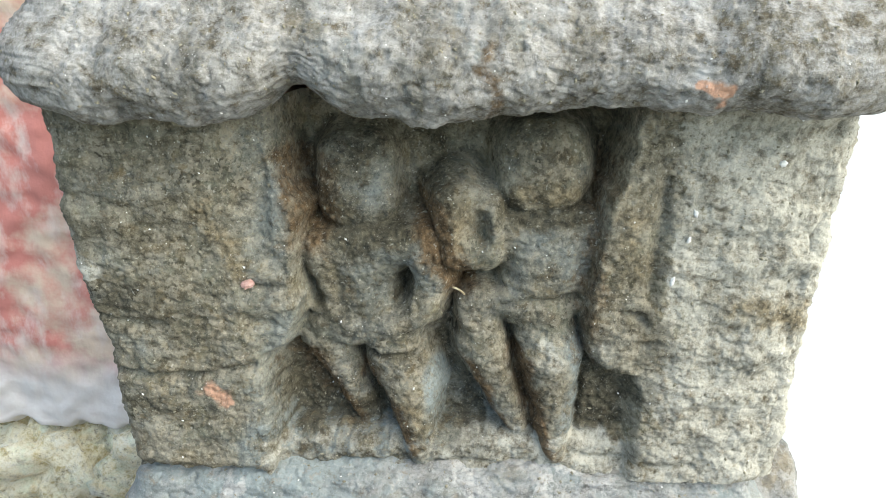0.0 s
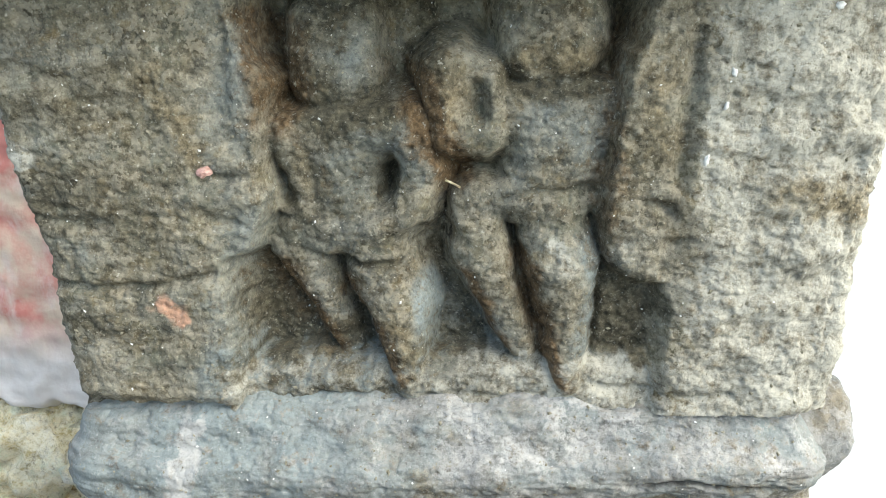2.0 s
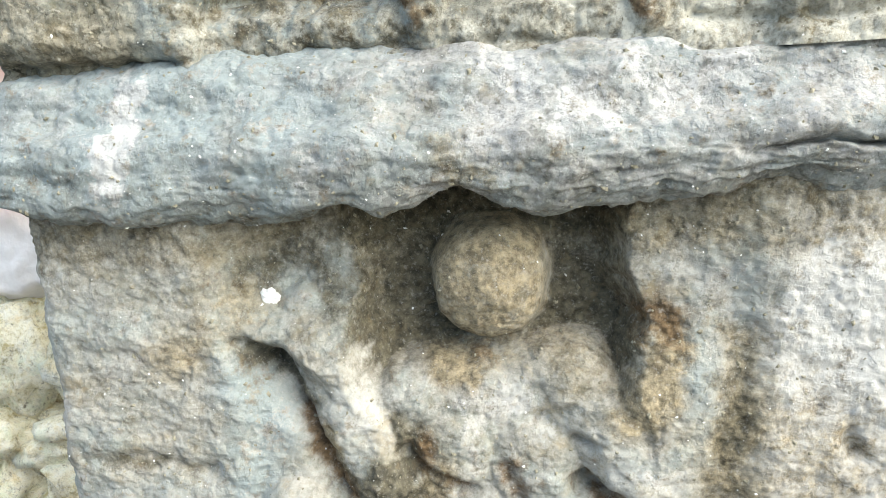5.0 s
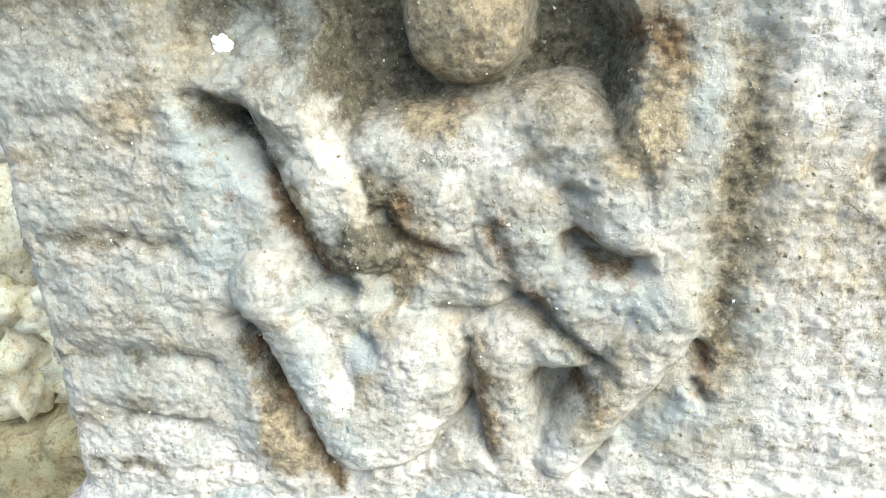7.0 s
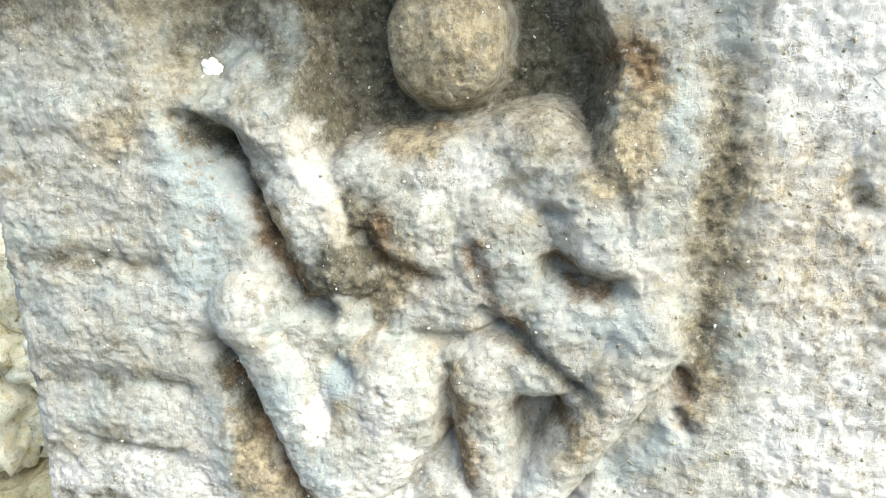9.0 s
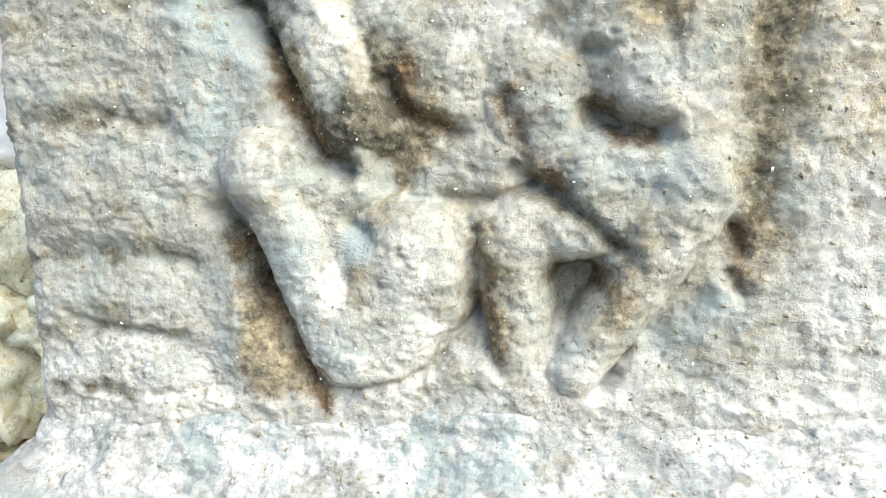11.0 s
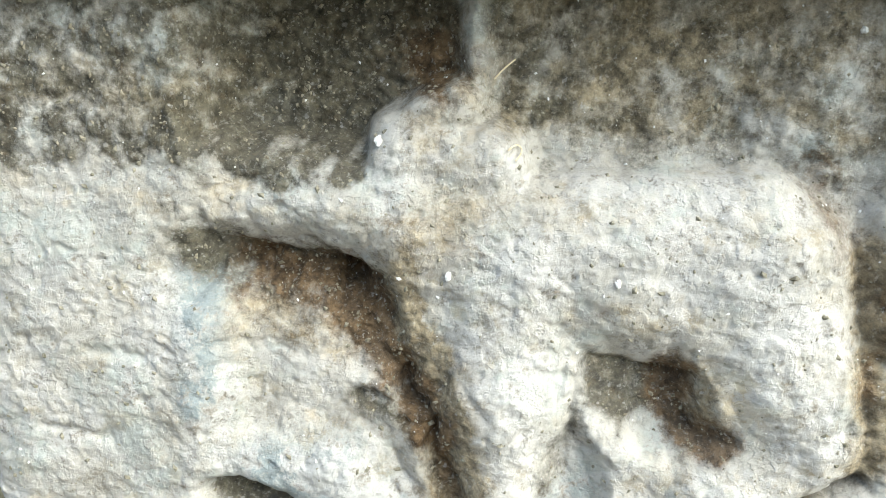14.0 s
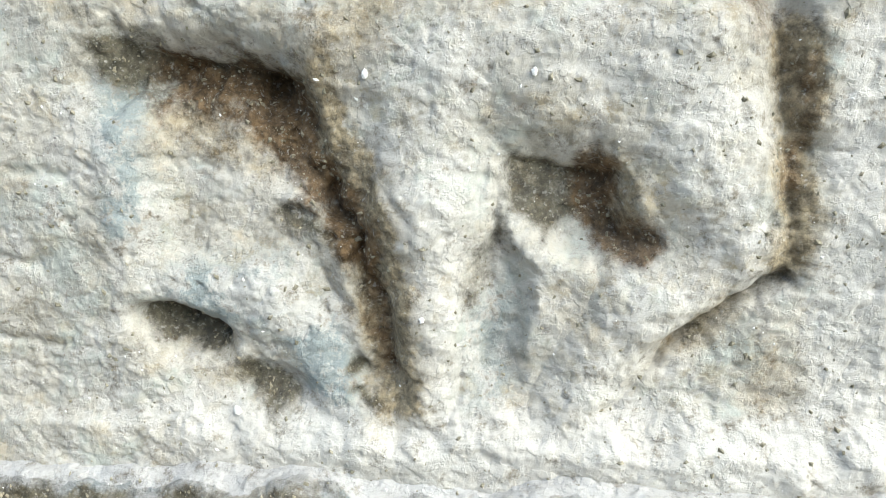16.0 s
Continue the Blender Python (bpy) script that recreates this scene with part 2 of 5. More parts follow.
def lean_left(z):
    """The other side leans out too, a little more."""
    return -0.004 - 0.020 * smooth(1.20, 1.46, z)


def crumbling(x, z, stains, seed):
    """Scabby relief where the dark crust and shade tones are laid, in metres."""
    crusty = np.clip(stains["soot_shade"] + stains["rust_shade"] + 0.4 * stains["ochre"], 0, 1)
    return crusty * (0.0016 * fbm(x * 0.8, z, 0.0075, 3, seed + 95, 0.65) + 0.0012 * np.abs(fbm(x, z, 0.006, 2, seed + 98)) - 0.0004)


def block(name, z0, z1, slope0, slope1, height, crusts, material, seed, parent, label, bedding=0.45, amount=1.0, xl=XL, xr=XR):
    """A carved course: height(x, z) is the relief of its front, and crusts(x, z) its stains."""
    pts, nor = plan(xl, xr)
    v = np.linspace(0, 1, int((z1 - z0) / STEP))[:, None]
    x, front = pts[None, :, 0] + 0 * v, -nor[None, :, 1] + 0 * v
    z = (z0 + slope0 * x) * (1 - v) + (z1 + slope1 * x) * v
    around = x + 0.9 * (pts[None, :, 1] * np.sign(x))
    stains = crusts(x, z)
    off = height(x, z) * front ** 2 + rough(around, z, seed, amount, bedding) + crumbling(around, z, stains, seed)
    off = off - 0.0014 * (1 - np.clip(fbm(z, 0 * z + seed, 0.03, 3, seed + 5), -1, 1)) * (1 - np.abs(front * 2 - 1)) * 1.2
    pos = np.stack([pts[None, :, 0] + nor[None, :, 0] * off + lean(z) * smooth(0.17, 0.27, x) + lean_left(z) * smooth(-0.13, -0.205, x), pts[None, :, 1] + nor[None, :, 1] * off, z], -1)
    return sheet(name, pos, None, stains, material, parent, label)


def along(s, length=0.17):
    """Way along a moulding's profile, for stains and lumps that follow its surface."""
    return s * length


def ledge(name, profile, slope, wobble, crusts, material, seed, parent, label, xl=XL, xr=XR, amount=1.0):
    """A moulding swept round the pillar: profile rows of (standing out, height), from the underside up."""
    pts, nor = plan(xl, xr, 0.02)
    prof = np.array(profile)
    run = np.r_[0, np.cumsum(np.hypot(*np.diff(prof, axis=0).T))]
    s = np.arange(0, run[-1], STEP)
    o, zz = np.interp(s, run, prof[:, 0]), np.interp(s, run, prof[:, 1])
    for _ in range(2):
        o[6:-6] = np.convolve(o, np.ones(13) / 13, "valid")
        zz[6:-6] = np.convolve(zz, np.ones(13) / 13, "valid")
    x = pts[None, :, 0] + 0 * s[:, None]
    around = x + 0.9 * pts[None, :, 1] * np.sign(x)
    do, dz = wobble(x, zz[:, None] + 0 * x, s[:, None] / run[-1] + 0 * x)
    lie = np.stack([np.gradient(zz), -np.gradient(o)], -1)
    lie = (lie / np.linalg.norm(lie, axis=1, keepdims=True))[:, None, :]
    off = do + rough(0.8 * around, s[:, None] + 0 * x, seed, amount, 0.4) * (0.9 + 0.25 * smooth(0.62, 0.46, s[:, None] / run[-1] + 0 * x))
    z = zz[:, None] + slope * x + dz + off * lie[..., 1]
    off = o[:, None] + off * lie[..., 0]
    pos = np.stack([pts[None, :, 0] + nor[None, :, 0] * off, pts[None, :, 1] + nor[None, :, 1] * off, z], -1)
    return sheet(name, pos, None, crusts(x, z, s[:, None] / run[-1] + 0 * x), material, parent, label)


def carving(name, field, box, material, crusts, parent, ground, back, label, seed, fillet=0.005, amount=1.0, bedding=0.45):
    """A relief that grows out of a course with a soft fillet, sharing the grain of the course (its seed)."""
    x, z = np.meshgrid(np.arange(box[0], box[1], STEP), np.arange(box[2], box[3], STEP))
    f, g = field(*frayed(x, z, seed + 3, 0.0016)), ground(x, z)
    own, behind, share = crusts(x, z), back(x, z), smooth(-0.3 * fillet, 1.2 * fillet, f - g)
    stains = {key: own[key] * share + behind[key] * (1 - share) for key in own}
    h = smax(f, g, fillet) + rough(x, z, seed, amount, bedding) - 0.0002
    h = h + 0.0008 * fbm(x, z, 0.02, 3, seed + 90) * smooth(0.0, 0.01, f - g) + crumbling(x, z, stains, seed)
    return sheet(name, np.stack([x, -h, z], -1), f > g - 0.9 * fillet, stains, material, parent, label)


def union(x, z, limbs=(), blobs=(), k=0.007):
    h = np.full(np.shape(x), -0.2)
    for row in limbs:
        h = smax(limb(x, z, *row), h, k)
    for row in blobs:
        h = smax(blob(x, z, *row), h, k)
    return h

# ---- ground and wall ----
def ground_sheet():
    bm = bmesh.new()
    bmesh.ops.create_grid(bm, x_segments=120, y_segments=120, size=60)
    for v in bm.verts:
        v.co.z = 0.02 * noise.noise(v.co * 0.7) - 0.01
    me = bpy.data.meshes.new("ground")
    bm.to_mesh(me)
    bm.free()
    me.materials.append(plain("lime_ground", (0.56, 0.57, 0.55), (0.70, 0.71, 0.69), 9.0))
    return tagged(new("ground", me), "pale sunlit lime-washed courtyard ground", "ground", kind="structure")


ground_sheet()


def bounce_slab():
    """An unseen dark slab round the pillar, added to cut light bounced off the ground."""
    bm = bmesh.new()
    bmesh.ops.create_cube(bm, size=1.0)
    bmesh.ops.scale(bm, vec=(5.0, 7.0, 0.12), verts=bm.verts)
    bmesh.ops.bevel(bm, geom=bm.edges[:], offset=0.015, segments=2, affect="EDGES")
    me = bpy.data.meshes.new("pavement")
    bm.to_mesh(me)
    bm.free()
    me.materials.append(plain("dark_slab", (0.10, 0.09, 0.075), (0.22, 0.20, 0.17), 14.0))
    ob = tagged(new("pavement", me), "unseen dark slab under the pillar, added to cut ground bounce", "pavement", kind="structure")
    ob.location = (-1.75, -2.3, 0.0)


bounce_slab()


def sky_blocker():
    """A plain dark wall, unseen, added behind the viewer to block sky light from the front."""
    bm = bmesh.new()
    bmesh.ops.create_cube(bm, size=1.0)
    bmesh.ops.scale(bm, vec=(7.0, 0.4, 1.5), verts=bm.verts)
    bmesh.ops.bevel(bm, geom=bm.edges[:], offset=0.02, segments=2, affect="EDGES")
    me = bpy.data.meshes.new("wall_court")
    bm.to_mesh(me)
    bm.free()
    me.materials.append(plain("dark_blocker", (0.20, 0.19, 0.17), (0.36, 0.34, 0.31), 9.0))
    ob = tagged(new("wall_court", me), "unseen dark wall added to block sky light from the front", "wall", kind="structure")
    ob.location = (-1.6, -2.0, 0.75)


sky_blocker()


def painted_plaster():
    m, n, l, p = nodes_of("painted_plaster")
    pos = n.new("ShaderNodeTexCoord").outputs["Object"]
    sep = n.new("ShaderNodeSeparateXYZ")
    l.new(pos, sep.inputs[0])
    patch = noise_node(n, l, pos, 9, 5, 0.6)
    fine = noise_node(n, l, pos, 60, 5, 0.65)
    red = mixed(n, l, ramp(n, l, patch, [(0.46, 0.0), (0.60, 1.0)]), (0.62, 0.24, 0.21), (0.72, 0.57, 0.46))
    red = mixed(n, l, ramp(n, l, noise_node(n, l, pos, 34, 4, 0.6, (1, 1, 0.5)), [(0.50, 0.0), (0.68, 0.75)]), red, (0.76, 0.64, 0.60))
    white = mixed(n, l, fine, (0.66, 0.60, 0.59), (0.84, 0.83, 0.82))
    line = n.new("ShaderNodeMath")
    line.operation = "MULTIPLY_ADD"
    l.new(patch, line.inputs[0])
    line.inputs[1].default_value = 0.10
    l.new(sep.outputs[2], line.inputs[2])
    edge = n.new("ShaderNodeMapRange")
    edge.inputs[1].default_value, edge.inputs[2].default_value = 1.06, 1.12
    l.new(line.outputs[0], edge.inputs[0])
    l.new(mixed(n, l, edge.outputs[0], white, red), p.inputs["Base Color"])
    p.inputs["Roughness"].default_value = 0.9
    b = n.new("ShaderNodeBump")
    b.inputs["Strength"].default_value, b.inputs["Distance"].default_value = 0.6, 0.003
    l.new(fine, b.inputs["Height"])
    l.new(b.outputs[0], p.inputs["Normal"])
    return m


WALL_Y = 0.42
RUBBLE = stone("rubble_stone", (0.50, 0.42, 0.22), (0.80, 0.745, 0.56), (0.88, 0.86, 0.77), olive=0.12, contrast=0.7, flecks=0.2)
PLINTH = stone("plinth_earth", (0.24, 0.195, 0.105), (0.42, 0.36, 0.22), (0.54, 0.48, 0.33), olive=0.3, flecks=0.1)


def side_wall():
    """A plastered wall with bare rubble courses and an earthy footing, behind the pillar."""
    wall = tagged(new("wall_side"), "old masonry wall with peeling red and white paint over rubble", "wall", kind="structure")
    wall.location = (-0.9, WALL_Y, 0)
    u, w = np.meshgrid(np.linspace(-2.2, 0.27, 350), np.linspace(0.925, 2.3, 220))
    y = WALL_Y - 0.02 - 0.010 * fbm(u, w, 0.22, 4, 71) - 0.004 * fbm(u, w, 0.03, 3, 75) + 0.03 * smooth(0.945, 0.925, w)
    sheet("plaster_coat", np.stack([u, y, w + 0.02 * fbm(u, 0 * u, 0.1, 3, 78) * smooth(1.1, 0.93, w)], -1), None, None, painted_plaster(), wall, "peeling red limewash over a white band")
    u, w = np.meshgrid(np.linspace(-2.2, 0.27, 210), np.linspace(0.0, 2.3, 200))
    y = WALL_Y + 0.022 - 0.012 * fbm(u, w, 0.06, 4, 81) - 0.085 * smooth(0.60, 0.575, w + 0.02 * fbm(u, w, 0.12, 2, 84))
    sheet("wall_core", np.stack([u, y, w], -1), None, None, PLINTH, wall, "brown earthen mortar core and footing")
    bm = bmesh.new()
    bmesh.ops.create_cube(bm, size=1.0)
    bmesh.ops.scale(bm, vec=(2.47, 0.30, 2.32), verts=bm.verts)
    bmesh.ops.translate(bm, vec=(-0.965, WALL_Y + 0.225, 1.16), verts=bm.verts)
    bmesh.ops.bevel(bm, geom=bm.edges[:], offset=0.02, segments=2, affect="EDGES")
    me = bpy.data.meshes.new("wall_backing")
    bm.to_mesh(me)
    bm.free()
    me.materials.append(PLINTH)
    ob = tagged(new("wall_backing", me), "brown earthen wall body")
    ob.parent = wall
    ob.matrix_parent_inverse = Matrix.Translation(-wall.location)
    rng = random.Random(4)
    kinds = []
    for k in range(5):
        bm = bmesh.new()
        bmesh.ops.create_icosphere(bm, subdivisions=4, radius=1.0)
        for v in bm.verts:
            c = v.co.normalized()
            box = 1.0 / max(abs(c.x), abs(c.y), abs(c.z))
            c = c * (0.55 + 0.45 * box) * 0.86
            q = c * 2.1 + Vector((k * 7.0, 0, 0))
            v.co = c * (1 + 0.26 * noise.noise(q) + 0.22 * noise.noise(q * 2.3) - 0.20 * abs(noise.noise(q * 3.7)) + 0.14 * noise.noise(q * 6) + 0.07 * noise.noise(q * 13))
        for f in bm.faces:
            f.smooth = True
        me = bpy.data.meshes.new("stone")
        bm.to_mesh(me)
        bm.free()
        me.materials.append(RUBBLE)
        kinds.append(me)
    for row, (zc, half) in enumerate(((0.665, 0.078), (0.755, 0.040), (0.855, 0.074))):
        xx = -1.6 + 0.05 * row
        while xx < 0.0:
            wide = rng.uniform(0.055, 0.11)
            ob = new("stone", kinds[rng.randrange(5)])
            ob.parent = wall
            ob.matrix_parent_inverse = Matrix.Translation(-wall.location)
            ob.matrix_basis = pose(xx + wide, WALL_Y + 0.02 + rng.uniform(-0.012, 0.012), zc + rng.uniform(-0.008, 0.008), rng.uniform(-8, 8), rng.uniform(-9, 9), rng.uniform(-8, 8)) @ Matrix.Diagonal((wide * 1.22, 0.085, half * 1.28, 1))
            xx += 2 * wide
    return wall


side_wall()

# ---- the carved pillar ----
pillar = tagged(new("carved_pillar"), "weathered grey-brown sandstone temple pillar with carved relief panels and mouldings", "pillar", kind="thing")
pillar.location = (0.03, 0.2, 0)


def crust(x, z, seed, **amount):
    """Crust values: a base amount each, thinned by soft patches."""
    out = {}
    x, z = frayed(x, z, seed)
    for n, key in enumerate(CRUSTS):
        patch = 0.5 + 0.5 * fbm(x, z, 0.032, 4, seed + 7 * n)
        out[key] = amount.get(key, 0.0) * np.clip(patch, 0, 1.3) * 1.5
    return out


# upper panel: two standing figures in a niche
NICHE_1 = [(-0.082, 1.50), (-0.0801, 1.4282), (-0.0677, 1.4002), (-0.0738, 1.3516), (-0.0729, 1.3277), (-0.0833, 1.3027), (-0.1005, 1.2923), (-0.0985, 1.2576), (-0.1011, 1.1927), (-0.108, 1.16), (0.168, 1.16), (0.1689, 1.2129), (0.1671, 1.2820), (0.1532, 1.2865), (0.1369, 1.2993), (0.1293, 1.3215), (0.1311, 1.3480), (0.1363, 1.3826), (0.1403, 1.4153), (0.1447, 1.4181), (0.1516, 1.4441), (0.156, 1.50)]


def upper_ground(x, z):
    x, z = frayed(x, z, 205, 0.0022)
    d = inside(x, z, NICHE_1)
    h = -(0.040 + 0.012 * smooth(1.36, 1.42, z)) * smooth(-0.003, 0.013, d) * (1 - 0.55 * smooth(0.118, 0.132, x) * smooth(1.305, 1.285, z))
    h = smax(h, -0.010 - 1.2 * np.maximum(z - 1.214 - 0.03 * x, 0) - 6.0 * np.maximum(z - 1.223 - 0.03 * x + 0.003 * fbm(x, 0 * x, 0.02, 2, 77), 0), 0.003)
    h = h - groove(x, z, [(-0.0495, 1.1976), (-0.0198, 1.1969), (0.0024, 1.1992)], 0.0025, 0.004) - groove(x, z, [(0.0243, 1.1999), (0.0676, 1.1995), (0.0960, 1.2004)], 0.0028, 0.004) - groove(x, z, [(0.1307, 1.2079), (0.1653, 1.2065), (0.2093, 1.2070)], 0.0028, 0.004)
    h = h - groove(x, z, [(-0.0495, 1.1976), (-0.0434, 1.2192)], 0.0018, 0.004) - groove(x, z, [(-0.0140, 1.2016), (-0.0146, 1.2239)], 0.0016, 0.003)
    h = h - groove(x, z, [(-0.2111, 1.2790), (-0.1627, 1.2777), (-0.1366, 1.2800), (-0.1064, 1.2878)], 0.0035, 0.0055)
    h = h - groove(x, z, [(-0.215, 1.196), (-0.112, 1.199)], 0.004, 0.004)
    h = h - 0.016 * smooth(1.2035, 1.199, z - 0.036 * x + 0.002 * fbm(x, 0 * x, 0.02, 2, 79)) * smooth(-0.095, -0.125, x)
    h = h - groove(x, z, [(-0.0872, 1.4280), (-0.0943, 1.3847)], 0.006, 0.004)
    h = h - groove(x, z, [(-0.1042, 1.3466), (-0.0907, 1.3442)], 0.0040, 0.008) - groove(x, z, [(-0.1074, 1.3223), (-0.0919, 1.3199)], 0.0040, 0.007)
    h = h - groove(x, z, [(-0.1988, 1.3219), (-0.1630, 1.3196)], 0.004, 0.004) - groove(x, z, [(-0.1974, 1.4145), (-0.1659, 1.4014)], 0.006, 0.003) - groove(x, z, [(-0.1795, 1.4358), (-0.1668, 1.4325)], 0.006, 0.004)
    h = h - groove(x, z, [(0.1717, 1.4234), (0.1715, 1.3823), (0.1697, 1.3415)], 0.0045, 0.0045)
    h = h - groove(x, z, [(0.1552, 1.3277), (0.1662, 1.3267)], 0.0038, 0.008) - groove(x, z, [(0.1581, 1.3081), (0.1694, 1.3061)], 0.0032, 0.006)
    h = smax(h, blob(x, z, 0.1486, 1.3080, 0.020, 0.026, 0.003), 0.003)
    h = smax(h, blob(x, z, -0.0848, 1.3363, 0.010, 0.010, 0.003), 0.003)
    h = h + 0.003 * np.sin((z - 0.02 * x) * 190) * smooth(0.19, 0.22, x) * (0.5 + 0.5 * fbm(x, z, 0.05, 2, 5))
    return h + 0.008 * smooth(-0.085, -0.115, x) - 0.008 * smooth(0.235, 0.272, x) - 0.004 * smooth(-0.17, -0.21, x)


def niche_low_tone(x, z):
    """Darker tone low in the niche, inside its outline."""
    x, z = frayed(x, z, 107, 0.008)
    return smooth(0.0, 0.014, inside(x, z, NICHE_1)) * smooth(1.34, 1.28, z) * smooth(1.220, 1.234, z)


def upper_crusts(x, z):
    c = crust(x, z, 100, soot_shade=0.24, blue=0.16, ochre=0.14)
    x, z = frayed(x, z, 103, 0.006)
    c["lime"] = 0.95 * smooth(1.230, 1.219, z - 0.03 * x) * smooth(-0.12, -0.10, x) * smooth(0.175, 0.15, x) * (0.40 + 0.65 * smooth(0.02, 0.09, x)) * (0.75 + 0.6 * fbm(x, z, 0.012, 3, 109))
    c["blue"] += 0.75 * smooth(1.25, 1.220, z) * smooth(0.06, -0.02, x) * smooth(-0.13, -0.10, x) + 0.22 * near(x, z, [(-0.085, 1.45), (-0.086, 1.30), (-0.112, 1.22)], 0.014)
    c["blue"] += 0.40 * near(x, z, [(0.035, 1.25), (0.06, 1.235)], 0.02)
    c["rust_shade"] = 0.50 * near(x, z, [(-0.072, 1.43), (-0.066, 1.39), (-0.06, 1.375)], 0.012) + 0.55 * near(x, z, [(0.02, 1.40), (0.027, 1.37), (0.04, 1.345)], 0.012)
    # Darker foot strip, lower niche and gaps beside the legs.
    c["soot_shade"] += 0.20 * smooth(1.24, 1.225, z) * smooth(-0.12, -0.10, x) * smooth(0.08, 0.04, x) + 0.36 * niche_low_tone(x, z) + 0.45 * near(x, z, [(-0.03, 1.235), (-0.085, 1.25)], 0.014) + 0.35 * near(x, z, [(0.14, 1.27), (0.145, 1.24)], 0.012)
    c["rust_shade"] += 0.35 * near(x, z, [(0.137, 1.43), (0.132, 1.36), (0.13, 1.30)], 0.010) + 0.35 * near(x, z, [(-0.08, 1.285), (-0.05, 1.24)], 0.012)
    # Darker lines round the necks and chins.
    c["soot_shade"] += 0.45 * near(x, z, [(-0.062, 1.392), (-0.03, 1.377), (0.002, 1.384)], 0.007) + 0.40 * near(x, z, [(0.072, 1.400), (0.098, 1.391), (0.126, 1.400)], 0.006) + 0.3 * near(x, z, [(0.022, 1.45), (0.034, 1.41)], 0.014)
    c["ochre"] += 0.62 * near(x, z, [(0.152, 1.232), (0.158, 1.228)], 0.008) + 0.45 * near(x, z, [(0.225, 1.335), (0.26, 1.33)], 0.012) + 0.3 * near(x, z, [(0.145, 1.44), (0.155, 1.36)], 0.012)
    c["orange"] = 1.1 * near(x, z, [(-0.1425, 1.2646), (-0.1315, 1.2586)], 0.0065) * (0.8 + 0.5 * fbm(x, z, 0.01, 2, 47))
    # Right-hand paleness paints in the veil of the bright background.
    c["lime"] += 0.48 * smooth(0.15, 0.21, x) + 0.10 * smooth(1.30, 1.20, z)
    c["ochre"] += 0.45 * near(x, z, [(-0.13, 1.41), (-0.112, 1.37), (-0.108, 1.36)], 0.007)
    c["lime"] += 0.8 * near(x, z, [(0.188, 1.39), (0.189, 1.375), (0.186, 1.352)], 0.004) * (0.6 + 0.6 * fbm(x, z, 0.006, 2, 9)) + 0.45 * near(x, z, [(0.235, 1.41), (0.24, 1.405)], 0.005)
    c["lime"] += 1.0 * near(x, z, [(-0.207, 1.388), (-0.206, 1.374), (-0.199, 1.357)], 0.0065)
    c["soot_shade"] += 0.14 * smooth(-0.09, -0.15, x) * smooth(1.22, 1.34, z) * (0.7 + 0.6 * fbm(x, z, 0.02, 2, 44))
    return c


def plain_crusts(seed, **amount):
    return lambda x, z: crust(x, z, seed, **amount)


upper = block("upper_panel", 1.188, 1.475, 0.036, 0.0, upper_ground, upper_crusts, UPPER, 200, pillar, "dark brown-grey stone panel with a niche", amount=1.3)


def figure_a(x, z):
    h = union(
        x, z,
        limbs=[
            (-0.0592, 1.3698, 0.013, -0.012, 0.0098, 1.3710, 0.017, -0.008), (-0.0579, 1.3665, 0.014, -0.010, -0.0538, 1.3381, 0.010, -0.014),
            (0.0156, 1.3726, 0.0165, -0.006, 0.0226, 1.3498, 0.0125, -0.005), (0.0226, 1.3498, 0.0120, -0.005, 0.0152, 1.3262, 0.0120, -0.006), (0.0152, 1.3262, 0.0115, -0.006, -0.0064, 1.3104, 0.0115, -0.006),
            (-0.0598, 1.3277, 0.011, -0.014, -0.0403, 1.3155, 0.011, -0.008),
            (-0.0609, 1.2975, 0.0185, -0.016, -0.0459, 1.2661, 0.0135, -0.020), (-0.0459, 1.2661, 0.0135, -0.020, -0.0307, 1.2275, 0.0085, -0.022),
            (-0.0060, 1.2853, 0.0260, -0.006, 0.0050, 1.2594, 0.0205, -0.004), (0.0050, 1.2594, 0.0205, -0.004, 0.0092, 1.2043, 0.0085, -0.006),
        ],
        blobs=[(-0.0305, 1.4143, 0.0290, 0.0370, -0.014, 0, 0.7, 2.6), (-0.0272, 1.3549, 0.0340, 0.0310, -0.010), (-0.0291, 1.3278, 0.0290, 0.0250, -0.010), (-0.0270, 1.3085, 0.0420, 0.0170, -0.007), (-0.0303, 1.2073, 0.0240, 0.0100, -0.006)],
        k=0.006,
    )
    h = h - groove(x, z, [(-0.0316, 1.2930), (-0.0145, 1.2881), (0.0046, 1.2905), (0.0211, 1.3036)], 0.0026, 0.0050) - groove(x, z, [(-0.0278, 1.2978), (-0.0324, 1.2813)], 0.004, 0.004)
    h = h - groove(x, z, [(0.0021, 1.3465), (-0.0014, 1.3296)], 0.0050, 0.0090) - groove(x, z, [(-0.0466, 1.3225), (-0.0263, 1.3191), (-0.0058, 1.3227)], 0.003, 0.0020) - groove(x, z, [(0.0227, 1.3228), (0.0120, 1.3035)], 0.003, 0.003)
    return h - groove(x, z, [(-0.0662, 1.3398), (-0.0631, 1.3294)], 0.006, 0.012)


